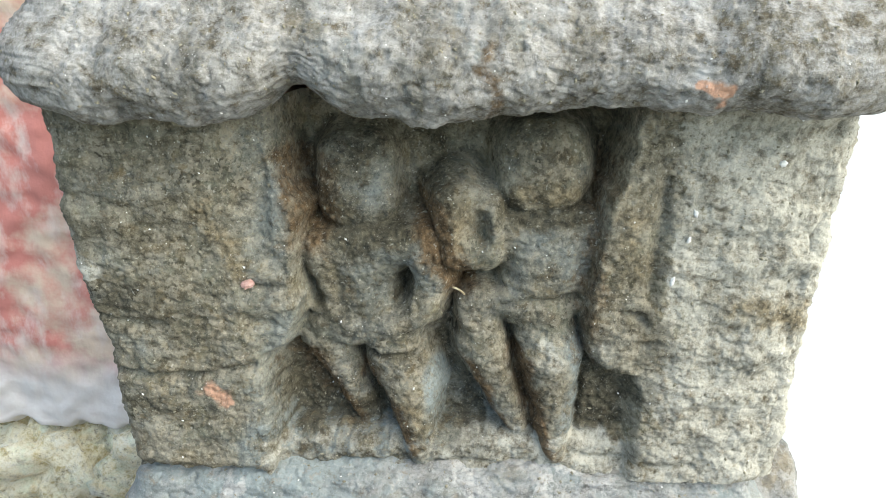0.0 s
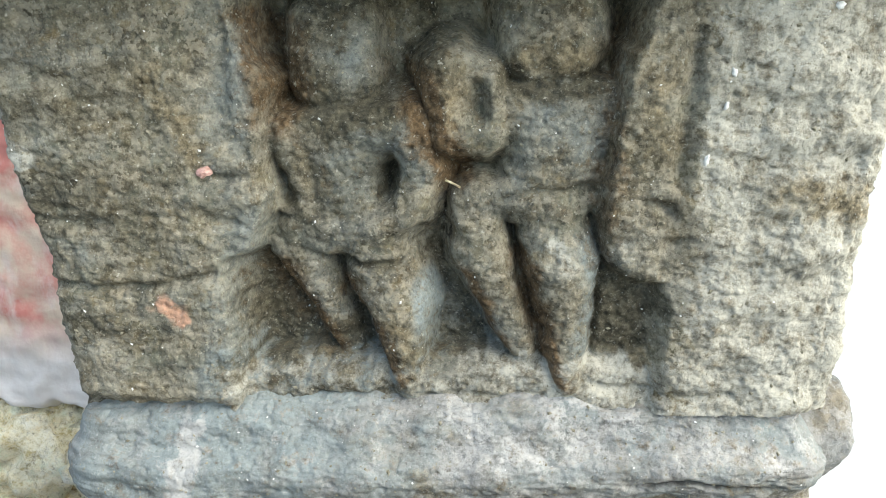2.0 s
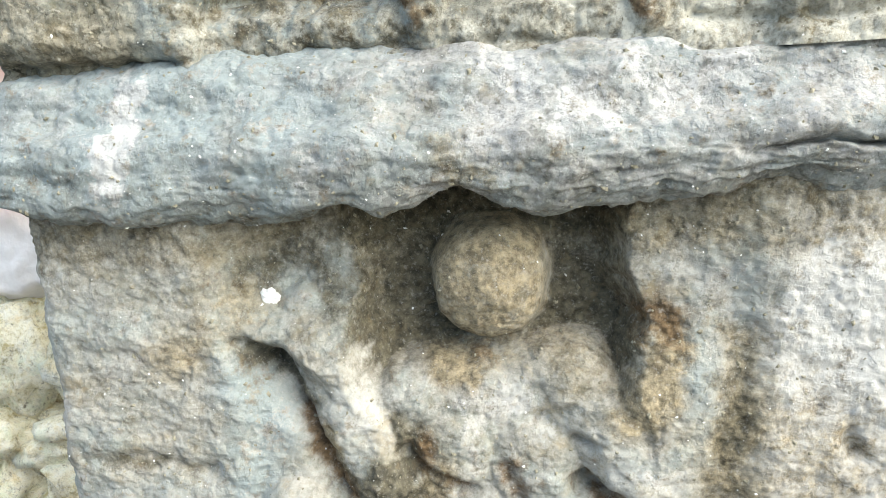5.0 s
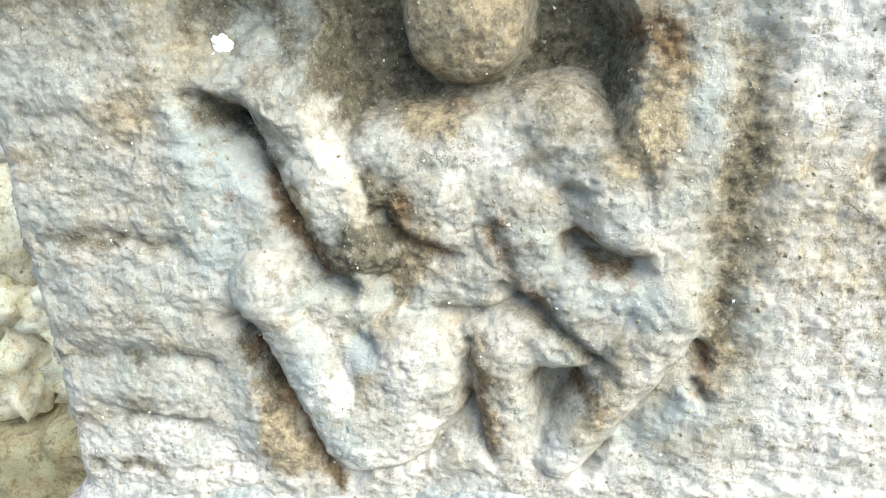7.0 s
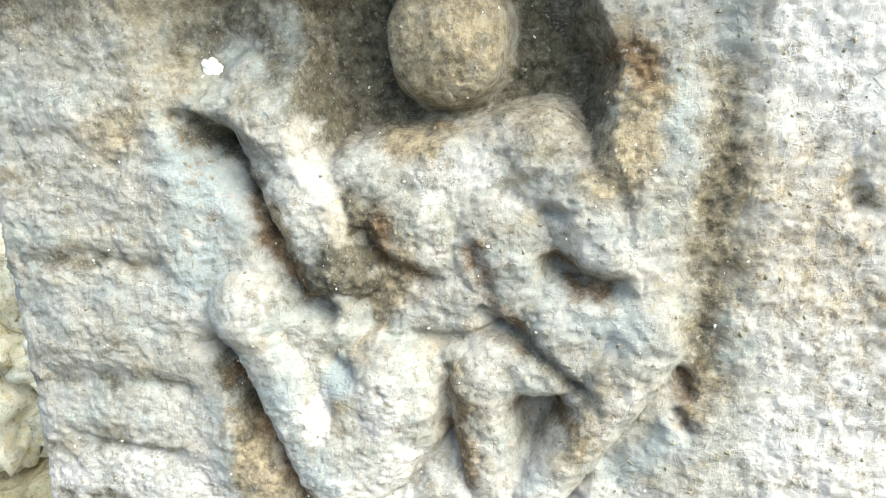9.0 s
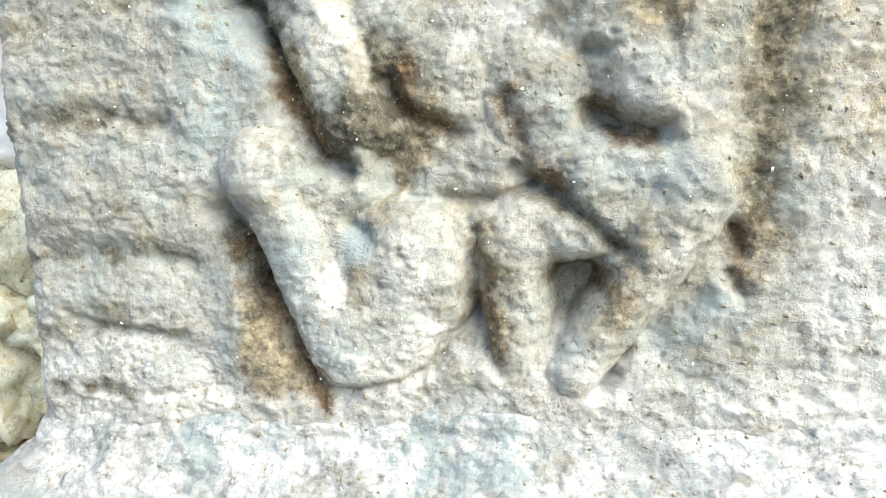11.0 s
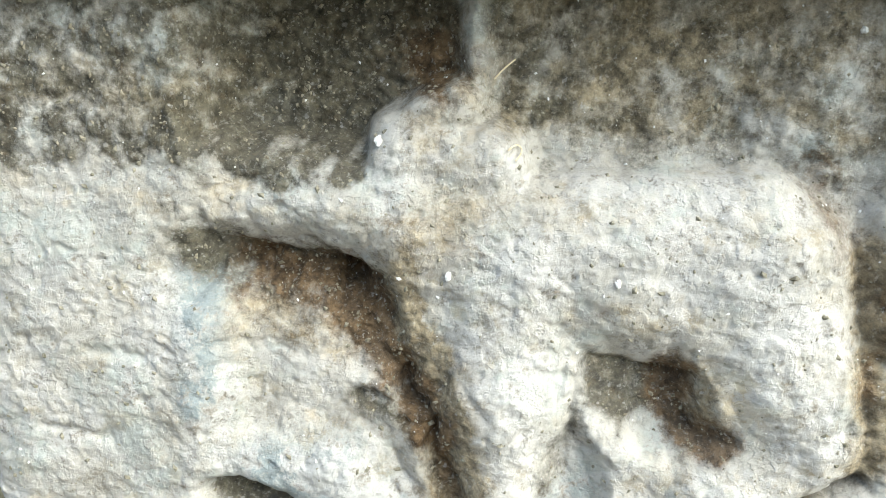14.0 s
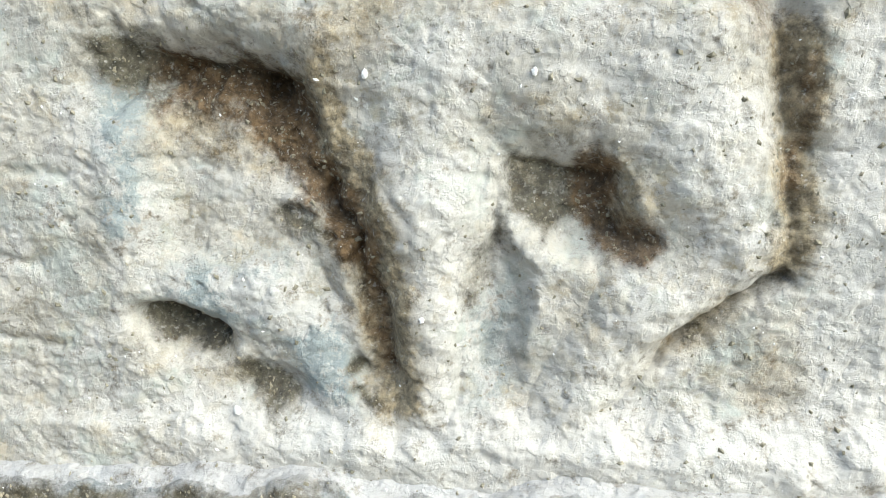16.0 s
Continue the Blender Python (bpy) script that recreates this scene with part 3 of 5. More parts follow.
def figure_b(x, z):
    h = union(
        x, z,
        limbs=[
            (0.0374, 1.4031, 0.0150, -0.006, 0.0416, 1.3695, 0.0150, -0.005), (0.0416, 1.3695, 0.0140, -0.005, 0.0597, 1.3677, 0.0120, -0.007), (0.0430, 1.4070, 0.0130, -0.008, 0.0613, 1.4014, 0.0100, -0.010), (0.0613, 1.3995, 0.0090, -0.008, 0.0642, 1.3719, 0.0090, -0.007),
            (0.0765, 1.3831, 0.0150, -0.012, 0.1271, 1.3842, 0.0170, -0.010),
            (0.0542, 1.3263, 0.0160, -0.011, 0.0566, 1.2932, 0.0185, -0.008), (0.0566, 1.2932, 0.0185, -0.008, 0.0832, 1.2302, 0.0080, -0.012),
            (0.0998, 1.3214, 0.0230, -0.008, 0.1056, 1.2902, 0.0235, -0.001), (0.1057, 1.2884, 0.0230, -0.001, 0.1115, 1.2113, 0.0085, -0.003),
            (0.1304, 1.3796, 0.0110, -0.012, 0.1244, 1.3447, 0.0100, -0.016),
        ],
        blobs=[(0.0970, 1.4270, 0.0310, 0.0330, -0.005, 0, 0.7, 2.6), (0.1016, 1.3704, 0.0370, 0.0320, -0.007), (0.1007, 1.3480, 0.0310, 0.0250, -0.008), (0.0932, 1.3281, 0.0370, 0.0180, -0.010)],
        k=0.006,
    )
    h = h - groove(x, z, [(0.0705, 1.3298), (0.0930, 1.3348), (0.1216, 1.3365)], 0.0030, 0.0035) - groove(x, z, [(0.0756, 1.3075), (0.0860, 1.2755), (0.0950, 1.2459)], 0.0040, 0.006)
    return h - groove(x, z, [(0.0566, 1.3967), (0.0589, 1.3810)], 0.0042, 0.010)


def figure_crusts(x, z):
    c = upper_crusts(x, z)
    c["soot_shade"] = c["soot_shade"] - 0.33 * niche_low_tone(x, z)
    x, z = frayed(x, z, 133, 0.0035)
    # Bluish tint, painting in skylight on the limbs' right-hand sides.
    c["blue"] += 0.22 * near(x, z, [(-0.0239, 1.3549), (-0.0203, 1.3068)], 0.020) + 0.55 * near(x, z, [(0.0230, 1.2746), (0.0198, 1.2287)], 0.007) + 0.50 * near(x, z, [(0.1214, 1.3044), (0.1249, 1.2615), (0.1210, 1.2350)], 0.007) + 0.30 * near(x, z, [(0.1046, 1.3736), (0.1238, 1.3576)], 0.020) + 0.25 * near(x, z, [(0.0098, 1.3710), (0.0220, 1.3514)], 0.012) + 0.3 * near(x, z, [(-0.0202, 1.4088), (-0.0212, 1.3934)], 0.02)
    # Brown along the limbs' left edges paints in their shaded side.
    c["rust_shade"] += 0.70 * near(x, z, [(-0.0259, 1.2739), (-0.0097, 1.2476), (0.0012, 1.2122)], 0.0075) + 0.75 * near(x, z, [(0.0824, 1.2899), (0.0932, 1.2496), (0.1045, 1.2111)], 0.0080) + 0.55 * near(x, z, [(0.0471, 1.2859), (0.0640, 1.2491), (0.0745, 1.2300)], 0.0060) + 0.60 * near(x, z, [(-0.0678, 1.2808), (-0.0493, 1.2468), (-0.0362, 1.2274)], 0.0070) + 0.70 * near(x, z, [(0.0263, 1.4010), (0.0314, 1.3693), (0.0446, 1.3510)], 0.0070) + 0.40 * near(x, z, [(-0.0505, 1.4274), (-0.0471, 1.3937)], 0.008)
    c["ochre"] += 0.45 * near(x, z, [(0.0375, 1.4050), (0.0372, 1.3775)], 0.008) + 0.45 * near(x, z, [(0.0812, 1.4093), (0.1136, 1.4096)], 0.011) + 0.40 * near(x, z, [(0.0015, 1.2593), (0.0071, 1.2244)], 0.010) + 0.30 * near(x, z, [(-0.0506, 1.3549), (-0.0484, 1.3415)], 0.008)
    # Darker lines at the chins, waist and arm gaps.
    c["soot_shade"] += 0.50 * near(x, z, [(-0.0484, 1.3794), (-0.0224, 1.3770), (-0.0057, 1.3839)], 0.0050) + 0.45 * near(x, z, [(0.0748, 1.3985), (0.0979, 1.3915), (0.1218, 1.4009)], 0.0050) + 0.50 * near(x, z, [(0.0028, 1.3465), (-0.0013, 1.3313)], 0.0050) + 0.35 * near(x, z, [(-0.0281, 1.2923), (-0.0110, 1.2889), (0.0029, 1.2909)], 0.0030)
    c["soot_shade"] += 0.70 * near(x, z, [(-0.0672, 1.3398), (-0.0623, 1.3305)], 0.0065)
    # Head darkening paints in the ledge's shade; the left chest is toned darker too.
    c["soot_shade"] += 0.26 * near(x, z, [(-0.0279, 1.4311), (-0.0283, 1.3926)], 0.030) + 0.16 * near(x, z, [(-0.0380, 1.3449), (-0.0407, 1.3102)], 0.030) + 0.16 * near(x, z, [(0.0945, 1.4426), (0.0984, 1.4318)], 0.022)
    c["lime"] += 0.45 * near(x, z, [(0.1019, 1.3042), (0.1104, 1.2938)], 0.009)
    return c


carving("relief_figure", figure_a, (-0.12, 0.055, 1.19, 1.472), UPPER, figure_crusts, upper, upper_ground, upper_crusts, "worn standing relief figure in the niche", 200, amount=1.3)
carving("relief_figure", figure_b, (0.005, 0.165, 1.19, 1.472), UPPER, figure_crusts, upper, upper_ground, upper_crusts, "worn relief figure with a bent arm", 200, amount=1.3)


# ledges
def wob_top(x, z, s):
    bite = 0.018 * np.exp(-(((x + 0.052) / 0.016) ** 2)) + 0.010 * np.exp(-(((x + 0.20) / 0.012) ** 2)) + 0.004 * np.exp(-(((x - 0.15) / 0.05) ** 2))
    low = smooth(0.52, 0.25, s)
    return -0.003 * fbm(0.6 * x, along(s), 0.06, 3, 401) - bite * 0.40 * low, bite * 0.45 * low + 0.004 * fbm(x, 0 * x, 0.05, 3, 405) * low


def top_crusts(x, z, s):
    c = crust(x, along(s, 0.25), 140, lime=0.62, blue=0.20, soot_shade=0.16)
    q = along(s)
    s = s + 0.07 * fbm(x, q, 0.03, 4, 62, 0.65)
    x, z = frayed(x, z, 143, 0.006)
    c["lime"] += 0.30 * smooth(0.42, 0.62, s) * (0.6 + 0.5 * fbm(x, q, 0.03, 3, 60)) + 0.5 * near(x, z, [(-0.23, 1.52), (-0.19, 1.505)], 0.02)
    # Darker towards the lower part of the profile.
    c["soot_shade"] += 0.24 * smooth(0.40, 0.22, s)
    c["orange"] = 1.1 * near(x, z, [(0.176, 1.488), (0.185, 1.487)], 0.0045)
    c["rust_shade"] = 0.45 * near(x, z, [(0.062, 1.51), (0.062, 1.47)], 0.004)
    # Lime rising to the right stands in for background haze.
    c["lime"] += 0.45 * smooth(0.02, 0.20, x)
    c["ochre"] += 0.20 * smooth(0.15, 0.24, x)
    return c


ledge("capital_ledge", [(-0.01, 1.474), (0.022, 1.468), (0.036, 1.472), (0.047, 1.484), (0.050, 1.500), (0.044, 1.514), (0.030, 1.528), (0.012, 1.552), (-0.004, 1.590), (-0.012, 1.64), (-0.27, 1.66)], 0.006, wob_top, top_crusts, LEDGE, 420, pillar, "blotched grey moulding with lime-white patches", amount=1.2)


def wob_mid(x, z, s):
    low = smooth(0.5, 0.2, s)
    bite = 0.008 * np.exp(-(((x - 0.026) / 0.022) ** 2)) - 0.004 * np.exp(-(((x - 0.065) / 0.02) ** 2)) + 0.006 * np.exp(-(((x + 0.03) / 0.012) ** 2)) + 0.010 * np.exp(-(((x + 0.205) / 0.016) ** 2)) + 0.005 * np.exp(-(((x - 0.175) / 0.02) ** 2))
    lip = -0.006 * smooth(0.215, 0.262, x)
    line = 1.142 + 0.24 * np.minimum(x - 0.145, 0.04) - 0.28 * np.maximum(x - 0.185, 0) + 0.002 * fbm(x, 0 * x, 0.012, 2, 9)
    cleft = np.where(x > 0.145, np.exp(-(((z - line) / 0.0020) ** 2)), 0) * smooth(0.145, 0.18, x)
    return 0.003 * np.exp(-(((s - 0.56) / 0.05) ** 2)) - 0.002 * fbm(0.5 * x, along(s), 0.020, 4, 438, 0.6) - 0.009 * smooth(-0.08, 0.2, x) * smooth(0.2, 0.35, s) - 0.0035 * fbm(0.6 * x, along(s), 0.05, 3, 431) - 0.6 * bite * low + lip - 0.009 * cleft, bite * low + 0.003 * fbm(x, 0 * x, 0.03, 3, 435) * low


def mid_crusts(x, z, s):
    c = crust(x, along(s), 150, lime=0.18, blue=0.34, soot_shade=0.12)
    q = along(s)
    s = s + 0.07 * fbm(x, q, 0.03, 4, 62, 0.65)
    x, z = frayed(x, z, 153, 0.006)
    c["lime"] += 0.18 * smooth(0.40, 0.60, s) * smooth(-0.05, 0.05, x) * (0.8 + 0.6 * fbm(x, q, 0.02, 3, 61)) + 0.4 * near(x, z, [(-0.13, 1.18), (-0.14, 1.14)], 0.008)
    c["blue"] += 0.30 * smooth(0.0, -0.08, x)
    # Front darker than the top, more so to the left.
    c["soot_shade"] += 0.16 * smooth(0.56, 0.44, s) + 0.14 * smooth(0.45, 0.22, s) * smooth(0.10, -0.10, x)
    c["ochre"] += 0.30 * near(x, z, [(0.02, 1.15), (0.035, 1.135)], 0.012) + 0.1 * smooth(0.1, 0.2, x)
    return c


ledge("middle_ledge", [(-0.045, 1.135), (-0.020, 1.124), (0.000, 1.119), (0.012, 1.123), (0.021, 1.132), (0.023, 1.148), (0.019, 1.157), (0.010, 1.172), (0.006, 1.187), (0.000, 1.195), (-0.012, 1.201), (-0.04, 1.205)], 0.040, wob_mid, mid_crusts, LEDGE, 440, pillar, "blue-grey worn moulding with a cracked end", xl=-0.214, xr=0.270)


def wob_low(x, z, s):
    low = smooth(0.5, 0.2, s)
    bite = 0.007 * np.exp(-(((x - 0.15) / 0.012) ** 2)) + 0.004 * np.exp(-(((x - 0.03) / 0.03) ** 2))
    scoop = 0.004 * np.exp(-(((x - 0.04) / 0.10) ** 2)) * np.exp(-(((s - 0.66) / 0.14) ** 2))
    return 0.004 * np.exp(-(((s - 0.50) / 0.05) ** 2)) - 0.0026 * fbm(0.5 * x, along(s), 0.018, 4, 458, 0.6) - 0.0040 * fbm(0.5 * x, along(s), 0.04, 3, 451) * smooth(0.2, 0.45, s) - 0.5 * bite * low - scoop, bite * low + 0.002 * fbm(x, 0 * x, 0.03, 3, 455) * low


def low_crusts(x, z, s):
    c = crust(x, along(s), 160, lime=0.22, blue=0.36, soot_shade=0.08)
    q = along(s)
    s = s + 0.07 * fbm(x, q, 0.03, 4, 62, 0.65)
    x, z = frayed(x, z, 163, 0.006)
    # Paler on the top and towards the right end.
    c["lime"] += 0.12 * smooth(0.42, 0.58, s) + 0.30 * smooth(0.15, 0.22, x) + 0.4 * near(x, z, [(-0.047, 0.825), (-0.04, 0.80)], 0.012)
    c["blue"] += 0.45 * near(x, z, [(-0.11, 0.815), (-0.05, 0.805), (0.05, 0.82)], 0.014)
    # Darker spot at left; front slightly darker and yellower than the top.
    c["soot_shade"] += 0.30 * near(x, z, [(-0.05, 0.79), (-0.02, 0.79)], 0.010) + 0.05 * smooth(0.54, 0.44, s) * (0.7 + 0.5 * fbm(x, q, 0.03, 3, 33))
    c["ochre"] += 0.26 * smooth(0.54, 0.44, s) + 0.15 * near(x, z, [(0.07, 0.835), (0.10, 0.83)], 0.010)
    return c


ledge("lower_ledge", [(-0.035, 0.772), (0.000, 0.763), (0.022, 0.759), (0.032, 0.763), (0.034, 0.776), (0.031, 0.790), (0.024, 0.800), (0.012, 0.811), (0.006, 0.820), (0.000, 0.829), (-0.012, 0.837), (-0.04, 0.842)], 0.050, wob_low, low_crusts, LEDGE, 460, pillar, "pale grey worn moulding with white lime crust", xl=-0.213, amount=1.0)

# middle panel: a seated figure with a raised arm
NICHE_2 = [(-0.050, 1.16), (-0.0431, 1.0844), (-0.0395, 1.0521), (-0.0322, 1.0237), (-0.0126, 0.9934), (-0.0177, 0.9352), (-0.0280, 0.9263), (-0.0305, 0.8332), (0.0887, 0.8410), (0.1059, 0.8758), (0.1250, 0.8958), (0.1377, 0.9178), (0.1326, 0.9471), (0.1206, 0.9584), (0.1194, 1.0020), (0.1082, 1.0188), (0.1152, 1.0466), (0.1210, 1.0611), (0.1206, 1.0684), (0.1119, 1.0855), (0.1092, 1.1079), (0.112, 1.16)]


def middle_ground(x, z):
    x, z = frayed(x, z, 505, 0.003)
    d = inside(x, z, NICHE_2)
    h = -0.042 * smooth(-0.006, 0.020, d) * (0.66 + 0.34 * smooth(1.000, 1.045, z))
    h = np.minimum(h, -0.026 * smooth(-0.120, -0.070, x) * smooth(1.045, 1.085, z) * smooth(0.10, 0.0, x))
    h = np.minimum(h, -0.012 * smooth(0.175, 0.12, x) * smooth(1.02, 1.07, z) * smooth(0.06, 0.10, x))
    h = h - 0.005 * smooth(-0.006, 0.012, inside(x, z, [(-0.0977, 1.0423), (-0.0758, 1.0292), (-0.0588, 1.0021), (-0.0434, 0.9543), (-0.0620, 0.9542), (-0.0947, 0.9476), (-0.1008, 0.9696), (-0.0979, 1.0056)]))
    h = h - groove(x, z, [(-0.0957, 1.0455), (-0.0769, 1.0320)], 0.006, 0.013) - groove(x, z, [(-0.0769, 1.0320), (-0.0630, 1.0149)], 0.012, 0.022) - groove(x, z, [(-0.0617, 1.0135), (-0.0520, 0.9845), (-0.0427, 0.9605), (-0.0304, 0.9477)], 0.0075, 0.016)
    h = h - groove(x, z, [(-0.0927, 0.9289), (-0.0805, 0.9119), (-0.0734, 0.8917)], 0.0075, 0.015) - groove(x, z, [(-0.0734, 0.8917), (-0.0606, 0.8624), (-0.0405, 0.8333)], 0.0075, 0.011)
    for za, zb, xa, xb, deep in ((0.9765, 0.9725, -0.195, -0.118, 0.0042), (0.909, 0.904, -0.190, -0.112, 0.0045), (0.871, 0.863, -0.180, -0.125, 0.0045), (1.045, 1.040, -0.205, -0.155, 0.0018)):
        lift = 0.0025 * fbm(x, 0 * x, 0.025, 3, int(za * 900))
        h = h - groove(x, z + lift, [(xa, za), (xb, zb)], 0.0052, deep) - 0.0022 * np.exp(-(((z + lift - za + 0.010) / 0.012) ** 2)) * smooth(-0.10, -0.13, x) * smooth(za, za - 0.006, z + lift)
    h = h - groove(x, z, [(-0.21, 0.829), (-0.105, 0.832)], 0.004, 0.005) - 0.014 * smooth(0.8345, 0.830, z - 0.03 * x) * smooth(-0.08, -0.115, x)
    h = h - 0.004 * np.exp(-(((x + 0.105) / 0.012) ** 2)) * smooth(0.92, 0.89, z)
    h = h - groove(x, z, [(0.1576, 1.0733), (0.1592, 1.0313), (0.1563, 1.0014), (0.1558, 0.9669)], 0.013, 0.0055) - groove(x, z, [(0.1553, 0.9669), (0.1560, 0.9183)], 0.012, 0.0035)
    h = h - groove(x, z, [(0.1461, 0.9180), (0.1486, 0.9106)], 0.0035, 0.006) - groove(x, z, [(0.1450, 0.9013), (0.1490, 0.8905)], 0.0040, 0.006)
    h = h - groove(x, z, [(0.1443, 0.9180), (0.1305, 0.8929), (0.1130, 0.8712)], 0.006, 0.006)
    h = h - groove(x, z, [(0.2116, 1.0079), (0.2168, 1.0024)], 0.005, 0.005)
    h = h + 0.0022 * np.sin((z + 0.10 * x) * 150) * smooth(0.19, 0.22, x) * (0.4 + 0.6 * fbm(x, z, 0.05, 2, 515))
    top = 0.840 + 0.010 * np.exp(-(((x - 0.120) / 0.017) ** 2)) + 0.013 * np.exp(-(((x - 0.03) / 0.02) ** 2)) - 0.009 * smooth(0.0, -0.06, x) + 0.003 * fbm(x, 0 * x, 0.018, 3, 517)
    h = smax(h, 0.002 - 1.1 * np.maximum(z - top, 0) - 0.1 * np.maximum(top - z, 0), 0.005)
    return h - 0.006 * smooth(0.24, 0.272, x) - 0.003 * smooth(-0.175, -0.205, x)


def middle_crusts(x, z):
    c = crust(x, z, 170, soot_shade=0.06, blue=0.20, lime=0.20, ochre=0.10)
    x, z = frayed(x, z, 173, 0.004)
    # The right side is paled with lime to paint haze; the foot is limy.
    c["lime"] += 0.62 * smooth(0.16, 0.21, x) + 0.22 * smooth(0.88, 0.84, z)
    c["ochre"] += 0.06 * smooth(0.17, 0.23, x) * smooth(1.06, 1.0, z)
    c["blue"] += 0.50 * near(x, z, [(-0.0938, 1.0297), (-0.0808, 0.9966), (-0.0981, 0.9665)], 0.016) + 0.30 * near(x, z, [(-0.0901, 0.8911), (-0.0895, 0.8481)], 0.012) + 0.40 * near(x, z, [(0.1145, 0.8680), (0.1416, 0.8870)], 0.010) + 0.30 * near(x, z, [(0.1435, 1.0391), (0.1429, 1.0016)], 0.010)
    c["rust_shade"] = 0.80 * near(x, z, [(-0.0625, 1.0078), (-0.0524, 0.9816), (-0.0373, 0.9544)], 0.0055) + 0.72 * near(x, z, [(-0.0805, 0.9119), (-0.0706, 0.8884), (-0.0545, 0.8573), (-0.0421, 0.8343)], 0.0065)
    c["rust_shade"] += 0.65 * near(x, z, [(0.1201, 1.0661), (0.1249, 1.0612)], 0.012) + 0.51 * near(x, z, [(0.1457, 0.9150), (0.1481, 0.8936)], 0.006)
    # Dark upper groove beside the forearm has its shadow painted in.
    c["soot_shade"] += 0.87 * near(x, z, [(-0.0903, 1.0415), (-0.0754, 1.0320), (-0.0629, 1.0158)], 0.0075) + 0.58 * near(x, z, [(-0.0878, 0.9184), (-0.0765, 0.8812)], 0.0055)
    c["ochre"] += 0.80 * near(x, z, [(-0.0748, 0.8812), (-0.0757, 0.8489), (-0.0495, 0.8431)], 0.011) + 0.61 * near(x, z, [(0.1275, 1.0540), (0.1212, 1.0275), (0.1116, 1.0125)], 0.012) + 0.29 * near(x, z, [(0.1871, 1.0009), (0.2091, 0.9670)], 0.04) + 0.30 * near(x, z, [(-0.0892, 1.0747), (-0.1169, 1.0520), (-0.1348, 1.0384)], 0.016)
    c["ochre"] += 0.72 * near(x, z, [(-0.0505, 0.9962), (-0.0444, 0.9726)], 0.006)
    c["ochre"] += 0.36 * near(x, z, [(0.1579, 1.0504), (0.1592, 1.0115), (0.1565, 0.9558), (0.1528, 0.9061)], 0.012)
    # Darker along the right-hand groove.
    c["soot_shade"] += 0.38 * near(x, z, [(0.1606, 1.0456), (0.1603, 1.0140), (0.1567, 0.9936)], 0.009) + 0.32 * near(x, z, [(0.1544, 0.9696), (0.1554, 0.9301)], 0.008)
    # The upper niche floor is toned darker and yellower.
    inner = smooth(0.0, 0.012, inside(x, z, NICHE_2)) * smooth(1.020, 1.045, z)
    # Band under the ledge, here and below: olive stain plus painted shade.
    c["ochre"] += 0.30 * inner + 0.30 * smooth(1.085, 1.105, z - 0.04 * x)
    c["soot_shade"] += 0.24 * smooth(1.085, 1.110, z - 0.04 * x) + 0.43 * near(x, z, [(-0.0914, 1.0839), (-0.0604, 1.0904), (-0.0443, 1.0664)], 0.010)
    c["soot_shade"] += 0.34 * inner + 0.58 * near(x, z, [(0.0001, 1.0745), (0.0063, 1.0517)], 0.016) + 0.58 * near(x, z, [(0.0840, 1.0631), (0.0988, 1.0456)], 0.018) + 0.43 * near(x, z, [(-0.0268, 1.0504), (-0.0173, 1.0343)], 0.012)
    # Darker along each scored line, bluish below it.
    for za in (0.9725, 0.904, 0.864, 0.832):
        c["soot_shade"] += 0.42 * np.exp(-(((z - za - 0.002) / 0.005) ** 2)) * (0.6 + 0.8 * fbm(x, z, 0.02, 3, 177)) * smooth(-0.11, -0.13, x)
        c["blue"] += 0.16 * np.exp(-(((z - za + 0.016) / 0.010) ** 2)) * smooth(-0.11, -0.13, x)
    return c


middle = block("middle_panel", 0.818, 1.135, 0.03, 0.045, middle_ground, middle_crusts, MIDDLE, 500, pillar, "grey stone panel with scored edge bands")


